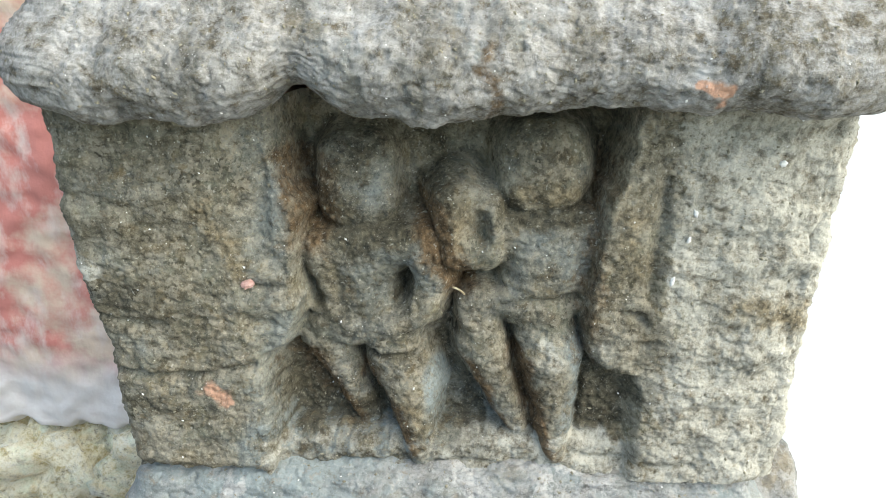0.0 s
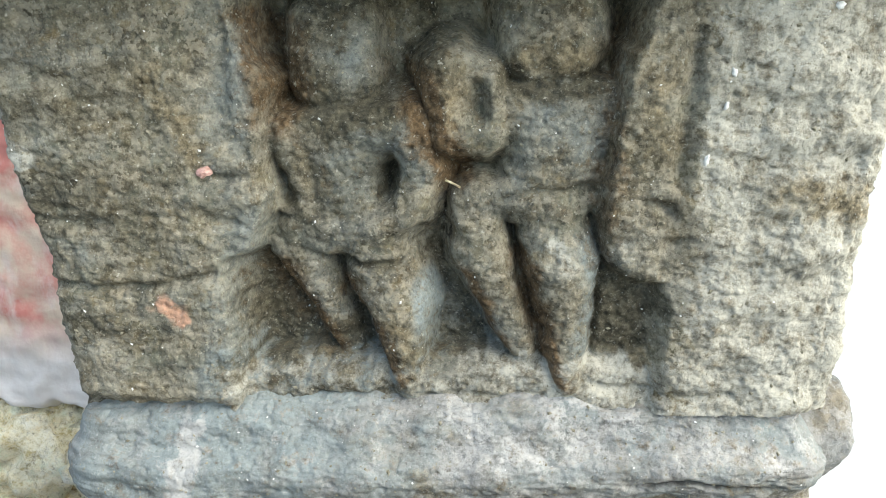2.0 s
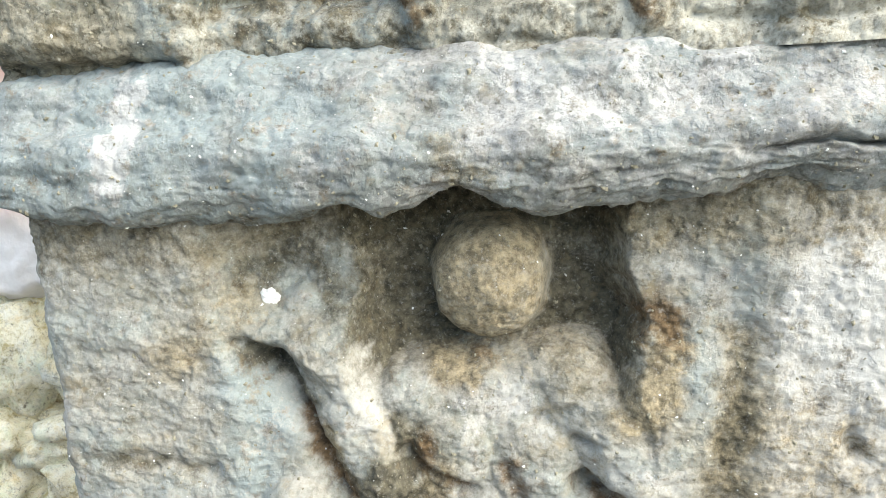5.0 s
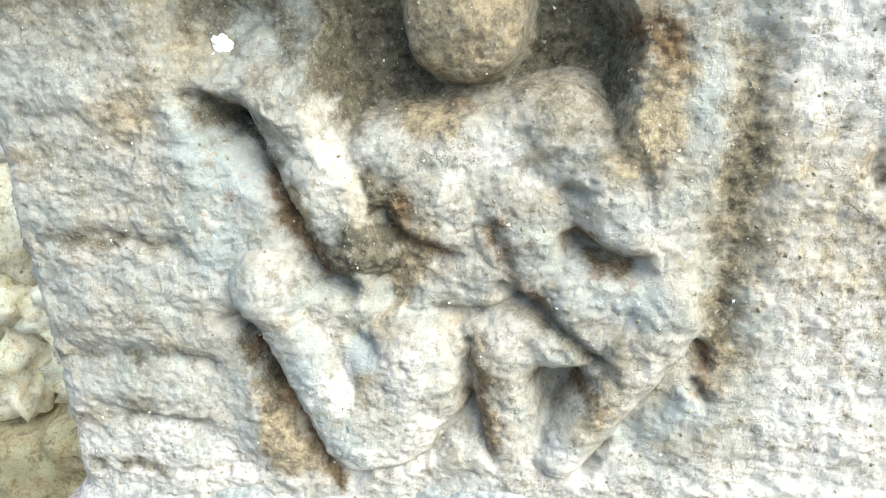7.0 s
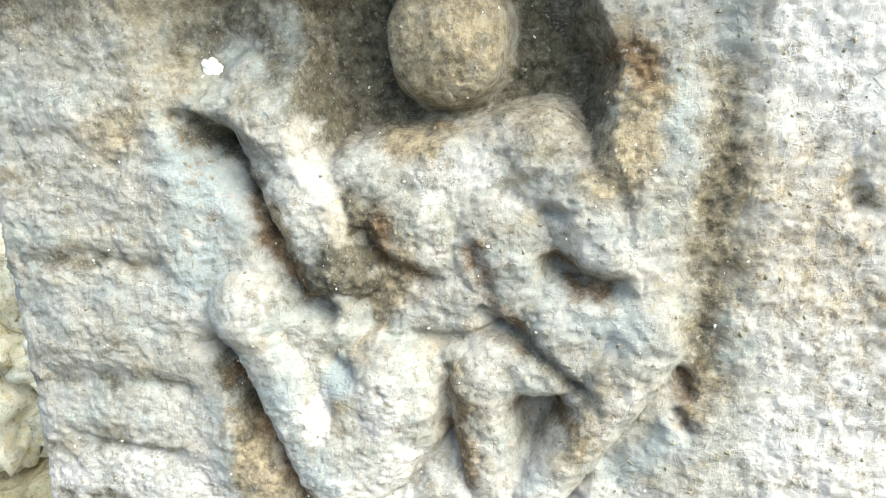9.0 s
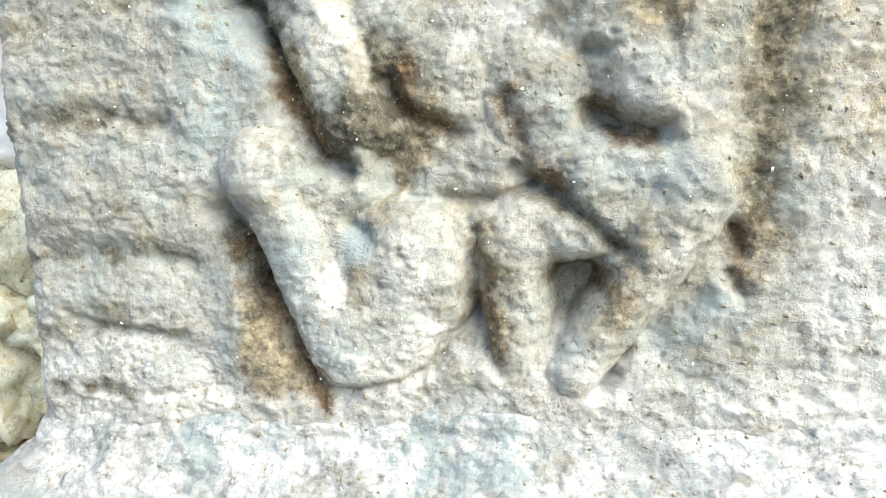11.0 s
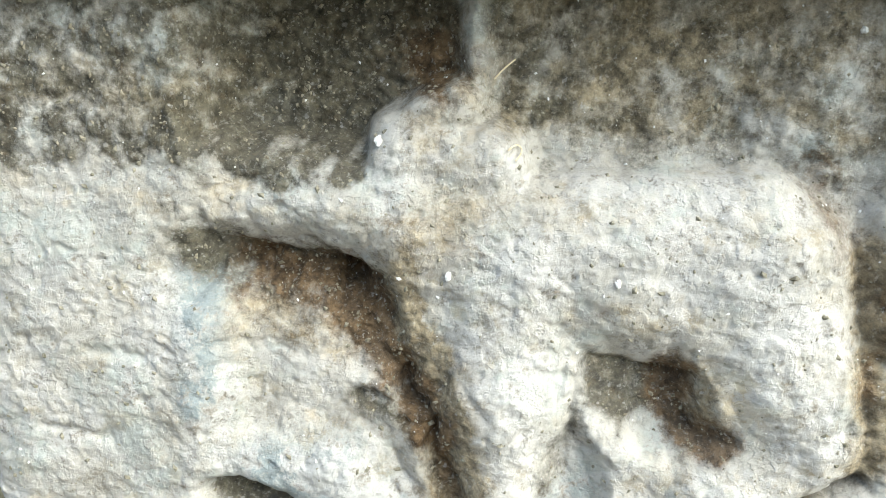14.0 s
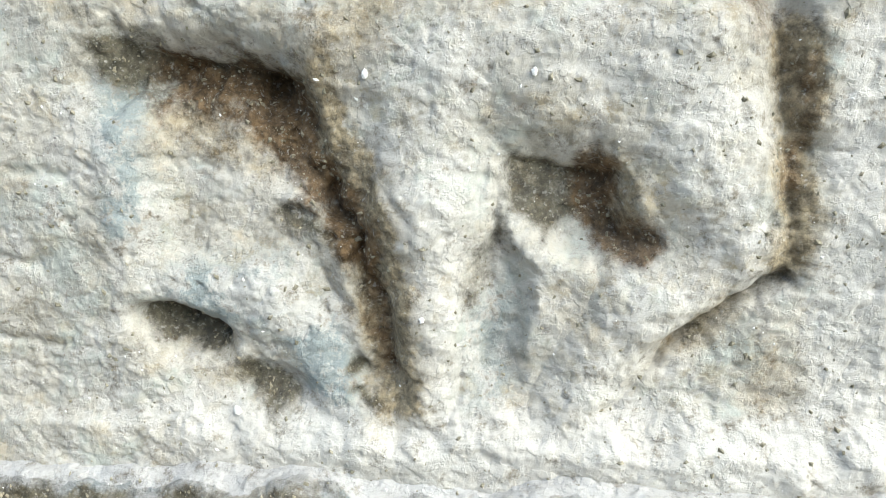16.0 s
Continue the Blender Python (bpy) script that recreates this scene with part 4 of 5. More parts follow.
def figure_c(x, z):
    h = union(
        x, z,
        limbs=[
            (-0.0642, 1.0592, 0.018, -0.010, -0.0418, 1.0040, 0.0150, -0.002), (-0.0418, 1.0040, 0.0150, -0.002, -0.0268, 0.9681, 0.0175, 0.001),
            (-0.0190, 0.9720, 0.0215, 0.004, -0.0084, 1.0081, 0.0200, -0.009),
            (-0.0100, 1.0125, 0.0190, -0.010, 0.0314, 1.0200, 0.0200, -0.014), (0.0314, 1.0200, 0.0200, -0.014, 0.0808, 1.0258, 0.0200, -0.011),
            (0.0809, 1.0235, 0.0220, -0.010, 0.1031, 1.0041, 0.0250, -0.004), (0.1031, 0.9992, 0.0250, -0.003, 0.1136, 0.9730, 0.0180, 0.003),
            (0.0707, 0.9486, 0.0120, -0.006, 0.1038, 0.9254, 0.0150, 0.002),
            (0.0888, 0.9462, 0.0170, -0.001, 0.1283, 0.9436, 0.0200, 0.006), (0.1298, 0.9340, 0.0170, 0.008, 0.0787, 0.8543, 0.0125, 0.006),
            (0.0403, 0.9152, 0.0160, 0.000, 0.0846, 0.9194, 0.0150, 0.001), (0.0482, 0.9090, 0.0175, 0.002, 0.0561, 0.8416, 0.0130, 0.004),
            (-0.0371, 0.9149, 0.0200, 0.003, -0.0257, 0.8689, 0.0230, 0.005),
            (-0.0665, 0.9415, 0.0160, 0.010, -0.0328, 0.8587, 0.0190, 0.008),
        ],
        blobs=[
            (-0.0689, 0.9481, 0.0230, 0.0185, 0.012, -20),
            (0.0339, 0.9985, 0.0520, 0.0360, -0.010, 0, 0.6), (0.0286, 0.9483, 0.0430, 0.0300, -0.009, 0, 0.6), (0.0847, 0.9838, 0.0250, 0.0330, -0.011, 0, 0.5),
            (0.0156, 0.9850, 0.0215, 0.0235, -0.004, -20, 0.6), (0.0615, 0.9779, 0.0240, 0.0260, -0.006, 0, 0.5),
            (-0.0011, 0.8991, 0.0370, 0.0380, 0.007, 0, 0.6), (-0.0164, 0.8630, 0.0320, 0.0210, 0.007, 15, 0.6),
        ],
        k=0.013,
    )
    h = smax(h, blob(x, z, 0.0367, 1.0785, 0.0290, 0.0310, -0.008, 0, 0.75, 2.4), 0.003)
    h = h - groove(x, z, [(0.0495, 0.9455), (0.0705, 0.9339), (0.0888, 0.9196), (0.1027, 0.9070)], 0.0040, 0.007) - groove(x, z, [(0.0302, 0.9468), (0.0318, 0.9459)], 0.0028, 0.003)
    h = h - groove(x, z, [(0.0001, 0.9347), (0.0205, 0.9304), (0.0438, 0.9315), (0.0583, 0.9378)], 0.0026, 0.005)
    h = h - groove(x, z, [(0.0848, 0.9719), (0.0968, 0.9640), (0.1153, 0.9612)], 0.0060, 0.013) - groove(x, z, [(0.0842, 0.9977), (0.0889, 0.9958)], 0.0045, 0.007)
    h = h - groove(x, z, [(-0.0072, 0.9875), (-0.0017, 0.9741)], 0.0055, 0.012) - groove(x, z, [(0.0056, 0.9696), (0.0253, 0.9637)], 0.0045, 0.007) - groove(x, z, [(0.0444, 0.9810), (0.0533, 0.9609)], 0.0055, 0.005)
    h = h - groove(x, z, [(-0.0399, 0.9308), (-0.0346, 0.9065), (-0.0322, 0.8830)], 0.0080, 0.0025) - groove(x, z, [(-0.0483, 0.9387), (-0.0343, 0.9245), (-0.0196, 0.9168)], 0.0050, 0.006)
    h = h - groove(x, z, [(0.0316, 0.9181), (0.0296, 0.8889), (0.0335, 0.8620)], 0.0035, 0.006)
    h = h - 0.013 * smooth(-0.003, 0.007, inside(x, z, [(0.0630, 0.8951), (0.0774, 0.9020), (0.1000, 0.9044), (0.0916, 0.8881), (0.0742, 0.8709), (0.0670, 0.8772)]))
    h = h - groove(x, z, [(-0.0391, 0.8308), (-0.0108, 0.8337), (0.0142, 0.8487)], 0.0055, 0.007) - groove(x, z, [(0.0114, 1.0384), (0.0321, 1.0350), (0.0569, 1.0408)], 0.0035, 0.004)
    return h


def seated_crusts(x, z):
    c = middle_crusts(x, z)
    head = smooth(0.004, -0.004, np.hypot(x - 0.0355, (z - 1.076) * 0.95) - 0.028)
    c["soot_shade"] = c["soot_shade"] * smooth(1.06, 1.0, z)
    c["blue"] = c["blue"] * (1 - head)
    x, z = frayed(x, z, 183, 0.003)
    c["lime"] += 0.60 * near(x, z, [(-0.0331, 0.9066), (-0.0322, 0.8830)], 0.0045) + 0.08 * near(x, z, [(0.0182, 1.0078), (0.0521, 1.0058)], 0.020) + 0.25 * near(x, z, [(0.0006, 0.9010), (0.0049, 0.8743)], 0.015)
    c["ochre"] += 0.16 * head + 0.51 * near(x, z, [(0.0103, 1.0335), (0.0263, 1.0290)], 0.008) + 0.58 * near(x, z, [(0.0118, 0.9754), (0.0048, 0.9577), (-0.0148, 0.9360)], 0.009) + 0.43 * near(x, z, [(0.0374, 0.9151), (0.0414, 0.8693)], 0.010) + 0.36 * near(x, z, [(0.1108, 0.9171), (0.0916, 0.8784)], 0.008) + 0.51 * near(x, z, [(-0.0505, 0.9962), (-0.0444, 0.9726)], 0.008)
    # Brown under breasts and chin and left of the leg includes painted shade.
    c["rust_shade"] += 0.58 * near(x, z, [(0.0019, 0.9955), (0.0032, 0.9755), (0.0225, 0.9637)], 0.0060) + 0.49 * near(x, z, [(0.0456, 0.9782), (0.0546, 0.9580), (0.0695, 0.9374)], 0.0065) + 0.55 * near(x, z, [(0.0848, 0.9738), (0.0968, 0.9625), (0.1127, 0.9606)], 0.0060) + 0.43 * near(x, z, [(0.0356, 0.9087), (0.0404, 0.8827), (0.0441, 0.8591)], 0.0070) + 0.43 * near(x, z, [(0.0687, 0.8953), (0.0944, 0.8963)], 0.0080) + 0.36 * near(x, z, [(0.0111, 1.0438), (0.0322, 1.0392)], 0.005)
    # Elbow underside: soot with shade put into the colour; other creases darker.
    c["soot_shade"] += 0.55 * near(x, z, [(-0.0111, 0.9784), (-0.0246, 0.9606), (-0.0339, 0.9575)], 0.0110) + 0.43 * near(x, z, [(-0.0182, 0.9958), (-0.0135, 0.9842)], 0.010) + 0.65 * near(x, z, [(-0.0255, 0.9514), (-0.0070, 0.9576)], 0.005) + 0.58 * near(x, z, [(0.0731, 0.8955), (0.0888, 0.8961)], 0.006) + 0.46 * near(x, z, [(-0.0367, 0.8383), (-0.0072, 0.8384), (0.0095, 0.8484)], 0.0055) + 0.41 * near(x, z, [(0.0749, 0.9299), (0.0999, 0.9075)], 0.004)
    # Wide patch paints shade on the downward-facing upper arm, over some soot.
    c["soot_shade"] += 0.90 * near(x, z, [(-0.0081, 0.9957), (-0.0160, 0.9726), (-0.0291, 0.9606)], 0.0170) * (0.75 + 0.5 * fbm(x, z, 0.02, 3, 187))
    c["blue"] += 0.55 * near(x, z, [(-0.0361, 1.0185), (-0.0331, 0.9931), (-0.0261, 0.9755)], 0.008) + 0.70 * near(x, z, [(-0.0471, 0.9355), (-0.0342, 0.9261), (-0.0230, 0.9135)], 0.008) + 0.45 * near(x, z, [(-0.0550, 0.9093), (-0.0372, 0.8654), (-0.0229, 0.8447)], 0.010) + 0.25 * near(x, z, [(0.0969, 0.9437), (0.1236, 0.9441)], 0.010)
    return c


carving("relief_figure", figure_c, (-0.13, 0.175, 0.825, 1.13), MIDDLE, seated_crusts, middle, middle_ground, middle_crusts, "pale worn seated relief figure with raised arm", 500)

# lower panel: a standing animal
NICHE_3 = [(-0.097, 0.80), (-0.0967, 0.6888), (-0.0511, 0.6812), (-0.0081, 0.6737), (0.15, 0.66), (0.1568, 0.6621), (0.1695, 0.6222), (0.1769, 0.6045), (0.1840, 0.5660), (0.1917, 0.5641), (0.1887, 0.6157), (0.1852, 0.6547), (0.189, 0.70), (0.187, 0.80)]
HOLLOW = [(0.0698, 0.6089), (0.0799, 0.6154), (0.1086, 0.6183), (0.1196, 0.6025), (0.1230, 0.5865), (0.1354, 0.5710), (0.1136, 0.5591), (0.0984, 0.5612), (0.0757, 0.5711), (0.0672, 0.5937)]


def furrow(x, z):
    """The deep worn furrow under the animal's neck, running down beside its foreleg."""
    x, z = frayed(x, z, 615, 0.0045)
    deep = groove(x, z, [(-0.0905, 0.6387), (-0.0711, 0.6389), (-0.0457, 0.6386), (-0.0290, 0.6285)], 0.0140, 0.019) + groove(x, z, [(-0.0291, 0.6273), (-0.0191, 0.6050), (-0.0025, 0.5823)], 0.0125, 0.011)
    return deep * (1 + 0.25 * fbm(x, z, 0.02, 3, 611)) + groove(x, z, [(-0.0025, 0.5823), (0.0108, 0.5640), (0.0173, 0.5355), (0.0251, 0.4974)], 0.0060, 0.0095) * (1 + 0.35 * fbm(x, z, 0.015, 3, 612))


def lower_ground(x, z):
    x, z = frayed(x, z, 605, 0.003)
    d = inside(x, z, NICHE_3)
    h = 0.008 * smooth(-0.07, -0.10, x) - 0.024 * smooth(-0.005, 0.017, d) * (0.55 + 0.45 * smooth(0.16, 0.12, x))
    h = h - furrow(x, z)
    h = h - 0.007 * smooth(-0.004, 0.016, inside(x, z, [(-0.0900, 0.6321), (-0.0466, 0.6281), (-0.0278, 0.6072), (-0.0067, 0.5733), (0.0100, 0.5323), (-0.0111, 0.5309), (-0.0338, 0.5538), (-0.0850, 0.5590), (-0.0912, 0.6003)]))
    h = h - 0.017 * smooth(-0.004, 0.013, inside(*frayed(x, z, 617, 0.002), HOLLOW)) * (0.55 + 0.45 * smooth(0.075, 0.105, x))
    h = h - 0.009 * smooth(-0.003, 0.009, inside(x, z, [(0.0667, 0.5983), (0.0768, 0.5724), (0.0872, 0.5479), (0.0833, 0.5268), (0.0844, 0.4970), (0.0578, 0.4917), (0.0588, 0.5357), (0.0597, 0.5690)]))
    h = smax(h, limb(x, z, -0.0951, 0.5448, 0.014, 0.006, -0.0350, 0.5348, 0.019, 0.004), 0.010)
    h = smax(h, limb(x, z, -0.0349, 0.5375, 0.018, 0.004, 0.0010, 0.4953, 0.014, 0.003), 0.010)
    h = h + 0.011 * np.exp(-(((x - 0.021) / 0.010) ** 2)) * smooth(0.675, 0.70, z)
    h = h - groove(x, z, [(-0.0873, 0.5257), (-0.0752, 0.5180), (-0.0626, 0.5175)], 0.0085, 0.020) - groove(x, z, [(-0.0416, 0.4974), (-0.0281, 0.4913)], 0.0075, 0.010)
    h = h - groove(x, z, [(0.0062, 0.5071), (0.0107, 0.5067)], 0.0035, 0.007) - groove(x, z, [(0.0091, 0.4954), (0.0165, 0.4943)], 0.0030, 0.005)
    h = h - groove(x, z, [(-0.0194, 0.5766), (-0.0245, 0.5776)], 0.003, 0.003) - groove(x, z, [(-0.0070, 0.5657), (0.0032, 0.5636)], 0.003, 0.003)
    line = [(0.1863, 0.5595), (0.1652, 0.5504), (0.1435, 0.5313), (0.1217, 0.5098)]
    h = h - groove(x, z, line, 0.0038, 0.009) - groove(x, z, [(0.1676, 0.5493), (0.1537, 0.5320)], 0.012, 0.003)
    h = h - groove(x, z, [(0.1674, 0.5850), (0.1732, 0.5845)], 0.0045, 0.008) - groove(x, z, [(0.1892, 0.6125), (0.1929, 0.6072)], 0.006, 0.005)
    for n, (xa, za, long) in enumerate(((-0.1578, 0.5524, 0.03), (-0.1556, 0.5121, 0.035), (-0.1335, 0.5938, 0.025), (0.0407, 0.6022, 0.022), (0.0384, 0.6353, 0.006))):
        h = h - groove(x, z + 0.002 * fbm(x, 0 * x, 0.012, 2, 640 + n), [(xa - long / 2, za), (xa + long / 2, za)], 0.0030, 0.0022)
    top = 0.470 + 0.010 * np.exp(-(((x - 0.07) / 0.03) ** 2)) + 0.012 * smooth(0.06, 0.16, x) + 0.004 * fbm(x, 0 * x, 0.03, 2, 66)
    h = smax(h, 0.012 - 0.6 * np.maximum(z - top, 0), 0.006)
    return h - 0.004 * smooth(0.24, 0.272, x) - 0.004 * smooth(-0.18, -0.209, x)


def lower_crusts(x, z):
    c = crust(x, z, 190, lime=0.20, blue=0.10, ochre=0.06)
    x, z = frayed(x, z, 193, 0.0035)
    # The last term pales the right edge as painted haze.
    c["lime"] += 0.10 * smooth(0.70, 0.62, z) + 0.55 * smooth(0.500, 0.482, z) * smooth(-0.12, -0.05, x) * (0.6 + 0.6 * fbm(x, z, 0.03, 2, 20)) + 0.62 * smooth(0.192, 0.215, x)
    # Band below the moulding: olive soot with the moulding's shadow painted in.
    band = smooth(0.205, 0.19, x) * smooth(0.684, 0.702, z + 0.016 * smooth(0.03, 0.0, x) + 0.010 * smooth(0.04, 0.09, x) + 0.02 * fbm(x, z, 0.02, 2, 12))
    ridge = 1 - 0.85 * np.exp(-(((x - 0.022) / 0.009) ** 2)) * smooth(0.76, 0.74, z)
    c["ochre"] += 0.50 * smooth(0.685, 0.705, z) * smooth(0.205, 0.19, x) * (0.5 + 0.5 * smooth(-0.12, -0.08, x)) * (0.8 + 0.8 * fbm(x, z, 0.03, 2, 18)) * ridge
    c["soot_shade"] += ridge * (0.56 * band * (0.88 + 0.12 * smooth(-0.12, -0.08, x) - 0.50 * smooth(0.02, 0.10, x)) * (0.8 + 0.7 * fbm(x, z, 0.012, 3, 14)) + 0.72 * near(x, z, [(-0.0403, 0.7329), (-0.0040, 0.7334)], 0.020) + 0.33 * near(x, z, [(-0.0877, 0.6914), (-0.0410, 0.7022)], 0.014))
    # Soot along the upper furrow paints the neck's overhang shadow; pits are darker.
    c["soot_shade"] += 0.91 * near(x, z, [(-0.0928, 0.6415), (-0.0709, 0.6406), (-0.0458, 0.6374), (-0.0264, 0.6308)], 0.0130) + 1.17 * near(x, z, [(-0.0873, 0.5257), (-0.0752, 0.5180), (-0.0641, 0.5159)], 0.0080) + 0.72 * near(x, z, [(-0.0457, 0.5000), (-0.0281, 0.4898)], 0.0085)
    c["soot_shade"] += 0.59 * near(x, z, [(-0.0271, 0.5775), (-0.0095, 0.5681), (0.0057, 0.5637)], 0.0060) + 0.52 * near(x, z, [(0.0091, 0.5483), (0.0127, 0.5379)], 0.004) + 0.65 * near(x, z, [(0.0062, 0.5071), (0.0107, 0.5067)], 0.0035) + 0.52 * near(x, z, [(0.0091, 0.4954), (0.0165, 0.4943)], 0.003)
    # The belly hollow and nearby grooves are toned darker.
    c["soot_shade"] += 0.55 * smooth(-0.004, 0.006, inside(x, z, [(0.0699, 0.6078), (0.0977, 0.6172), (0.1091, 0.6112), (0.1067, 0.5787), (0.0886, 0.5705), (0.0718, 0.5819)])) + 0.39 * near(x, z, [(0.0697, 0.5720), (0.0616, 0.5616), (0.0601, 0.5462)], 0.0060) + 0.39 * near(x, z, [(0.1860, 0.5590), (0.1654, 0.5492), (0.1467, 0.5341)], 0.0045) + 0.45 * near(x, z, [(0.1688, 0.5850), (0.1732, 0.5841)], 0.006) + 0.23 * near(x, z, [(0.1560, 0.5322), (0.1589, 0.5260)], 0.006)
    c["rust_shade"] = (0.85 + 0.5 * fbm(x, z, 0.018, 3, 21)) * (0.81 * near(x, z, [(-0.0718, 0.6324), (-0.0465, 0.6293), (-0.0296, 0.6191)], 0.014) + 0.98 * near(x, z, [(-0.0295, 0.6214), (-0.0193, 0.6026), (-0.0039, 0.5810), (0.0083, 0.5664)], 0.0095) + 0.59 * near(x, z, [(0.0108, 0.5640), (0.0166, 0.5382), (0.0226, 0.5085)], 0.0055)) + 0.65 * near(x, z, [(0.0005, 0.7272), (0.0052, 0.7166)], 0.012)
    c["rust_shade"] += 0.91 * near(x, z, [(0.1086, 0.6021), (0.1098, 0.5836), (0.1161, 0.5731), (0.1310, 0.5703)], 0.0070) + 0.39 * near(x, z, [(0.1817, 0.6447), (0.1851, 0.6199), (0.1829, 0.5981)], 0.0045) + 0.39 * near(x, z, [(0.1542, 0.6876), (0.1666, 0.6560)], 0.007)
    c["rust_shade"] += 0.45 * near(x, z, [(-0.0172, 0.6170), (-0.0046, 0.5934), (0.0109, 0.5691)], 0.011) * (0.7 + 0.8 * fbm(x, z, 0.012, 3, 27))
    c["ochre"] += 0.62 * near(x, z, [(-0.0068, 0.6289), (0.0070, 0.6058), (0.0198, 0.5746), (0.0257, 0.5441)], 0.010) * (0.8 + 0.6 * fbm(x, z, 0.012, 3, 28))
    c["ochre"] += 0.90 * near(x, z, [(-0.0124, 0.6148), (0.0017, 0.5960), (0.0134, 0.5667), (0.0217, 0.5331), (0.0278, 0.4976)], 0.0120) + 0.65 * near(x, z, [(0.1803, 0.6547), (0.1845, 0.6091), (0.1872, 0.5662)], 0.0090) + 0.36 * near(x, z, [(-0.0659, 0.6134), (-0.0432, 0.6067)], 0.016)
    c["ochre"] += 0.39 * near(x, z, [(0.1163, 0.6024), (0.1223, 0.5818)], 0.010) + 0.29 * near(x, z, [(0.1810, 0.5290), (0.1858, 0.5087)], 0.012) + 0.39 * near(x, z, [(0.1658, 0.5455), (0.1428, 0.5261)], 0.008) + 0.39 * near(x, z, [(0.0132, 0.6602), (-0.0061, 0.6470)], 0.014)
    c["blue"] += 0.65 * near(x, z, [(-0.0972, 0.6272), (-0.0932, 0.5952), (-0.0950, 0.5692)], 0.011) + 0.75 * near(x, z, [(-0.0730, 0.5406), (-0.0374, 0.5401), (-0.0116, 0.5198), (-0.0017, 0.4979)], 0.014) + 0.35 * near(x, z, [(0.1692, 0.5908), (0.1737, 0.5887)], 0.010) + 0.45 * near(x, z, [(0.0682, 0.5363), (0.0666, 0.5010)], 0.012) + 0.3 * near(x, z, [(-0.0135, 0.4763), (0.0084, 0.4694)], 0.012)
    c["lime"] += 0.80 * near(x, z, [(0.1226, 0.4795), (0.1938, 0.4812)], 0.011) + 0.60 * near(x, z, [(0.0516, 0.4678), (0.0827, 0.4740)], 0.012) + 0.55 * near(x, z, [(-0.1612, 0.4391), (-0.0912, 0.4482)], 0.005)
    c["lime"] += 0.40 * near(x, z, [(-0.0479, 0.5449), (-0.0218, 0.5302)], 0.009)
    return c


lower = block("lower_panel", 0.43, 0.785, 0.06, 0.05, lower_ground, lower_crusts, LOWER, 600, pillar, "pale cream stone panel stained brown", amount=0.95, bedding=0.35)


def animal(x, z):
    h = union(
        x, z,
        limbs=[
            (0.0016, 0.6483, 0.029, 0.006, 0.1344, 0.6541, 0.030, 0.005), (-0.0846, 0.6568, 0.012, 0.003, -0.0080, 0.6585, 0.026, 0.005),
            (-0.0082, 0.6920, 0.013, 0.000, 0.0143, 0.7061, 0.009, -0.004), (-0.0082, 0.6830, 0.014, 0.001, 0.0285, 0.6822, 0.016, 0.002),
            (0.0859, 0.6306, 0.030, 0.005, 0.1356, 0.6294, 0.031, 0.005),
            (0.0407, 0.6230, 0.032, 0.006, 0.0371, 0.5803, 0.026, 0.008), (0.0371, 0.5803, 0.026, 0.008, 0.0396, 0.5344, 0.0165, 0.008), (0.0396, 0.5344, 0.0165, 0.008, 0.0383, 0.4899, 0.014, 0.008),
            (0.1450, 0.6401, 0.034, 0.004, 0.1558, 0.5970, 0.026, 0.004), (0.1558, 0.5970, 0.026, 0.004, 0.1701, 0.5747, 0.018, 0.004),
            (0.1717, 0.5700, 0.0135, 0.004, 0.1297, 0.5443, 0.0200, 0.006), (0.1297, 0.5443, 0.0200, 0.006, 0.1019, 0.4957, 0.0170, 0.007),
        ],
        blobs=[(0.1344, 0.6541, 0.034, 0.031, 0.006)],
        k=0.012,
    )
    return h - 0.6 * furrow(x, z) - groove(x, z, [(0.181, 0.69), (0.182, 0.55)], 0.008, 0.004) - groove(x, z, [(0.0237, 0.5896), (0.0310, 0.5813)], 0.003, 0.0015)


def animal_crusts(x, z):
    c = lower_crusts(x, z)
    # Painted shadow of the moulding on the animal's top.
    c["soot_shade"] = 0.2 * smooth(0.695, 0.74, z)
    c["rust_shade"] = c["rust_shade"] * 0.95
    c["lime"] = c["lime"] + 0.12
    return c


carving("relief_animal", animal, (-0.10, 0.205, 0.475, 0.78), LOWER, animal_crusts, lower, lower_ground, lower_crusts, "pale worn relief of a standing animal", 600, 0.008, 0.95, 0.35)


def wob_base(x, z, s):
    return -0.006 * fbm(0.6 * x, along(s, 0.6), 0.05, 3, 471), 0.007 * lattice(x / 0.05, 0 * x, 475)


def base_crusts(x, z, s):
    c = crust(x, z, 165, lime=0.4, soot_shade=0.1)
    edge = s + 0.012 * fbm(x, z, 0.03, 3, 88)
    # White above this line of the profile, darker and yellower below.
    c["lime"] = 1.1 * smooth(0.895, 0.91, edge)
    c["soot_shade"] += 0.50 * smooth(0.90, 0.88, edge)
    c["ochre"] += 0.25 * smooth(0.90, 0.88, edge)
    return c


ledge("base_ledge", [(0.02, 0.0), (0.02, 0.38), (0.040, 0.39), (0.046, 0.405), (0.044, 0.424), (0.036, 0.440), (0.027, 0.450), (0.022, 0.456), (0.0, 0.461), (-0.03, 0.464)], 0.06, wob_base, base_crusts, LEDGE, 480, pillar, "white-crusted base moulding of the pillar", amount=1.2)


# ---- loose bits on the stone ----
def solid(name, bm, material, label, category, where, smooth_=True):
    for f in bm.faces:
        f.smooth = smooth_
    me = bpy.data.meshes.new(name)
    bm.to_mesh(me)
    bm.free()
    me.materials.append(material)
    ob = tagged(new(name, me), label, category)
    ob.location = where
    return ob


RIM = 30


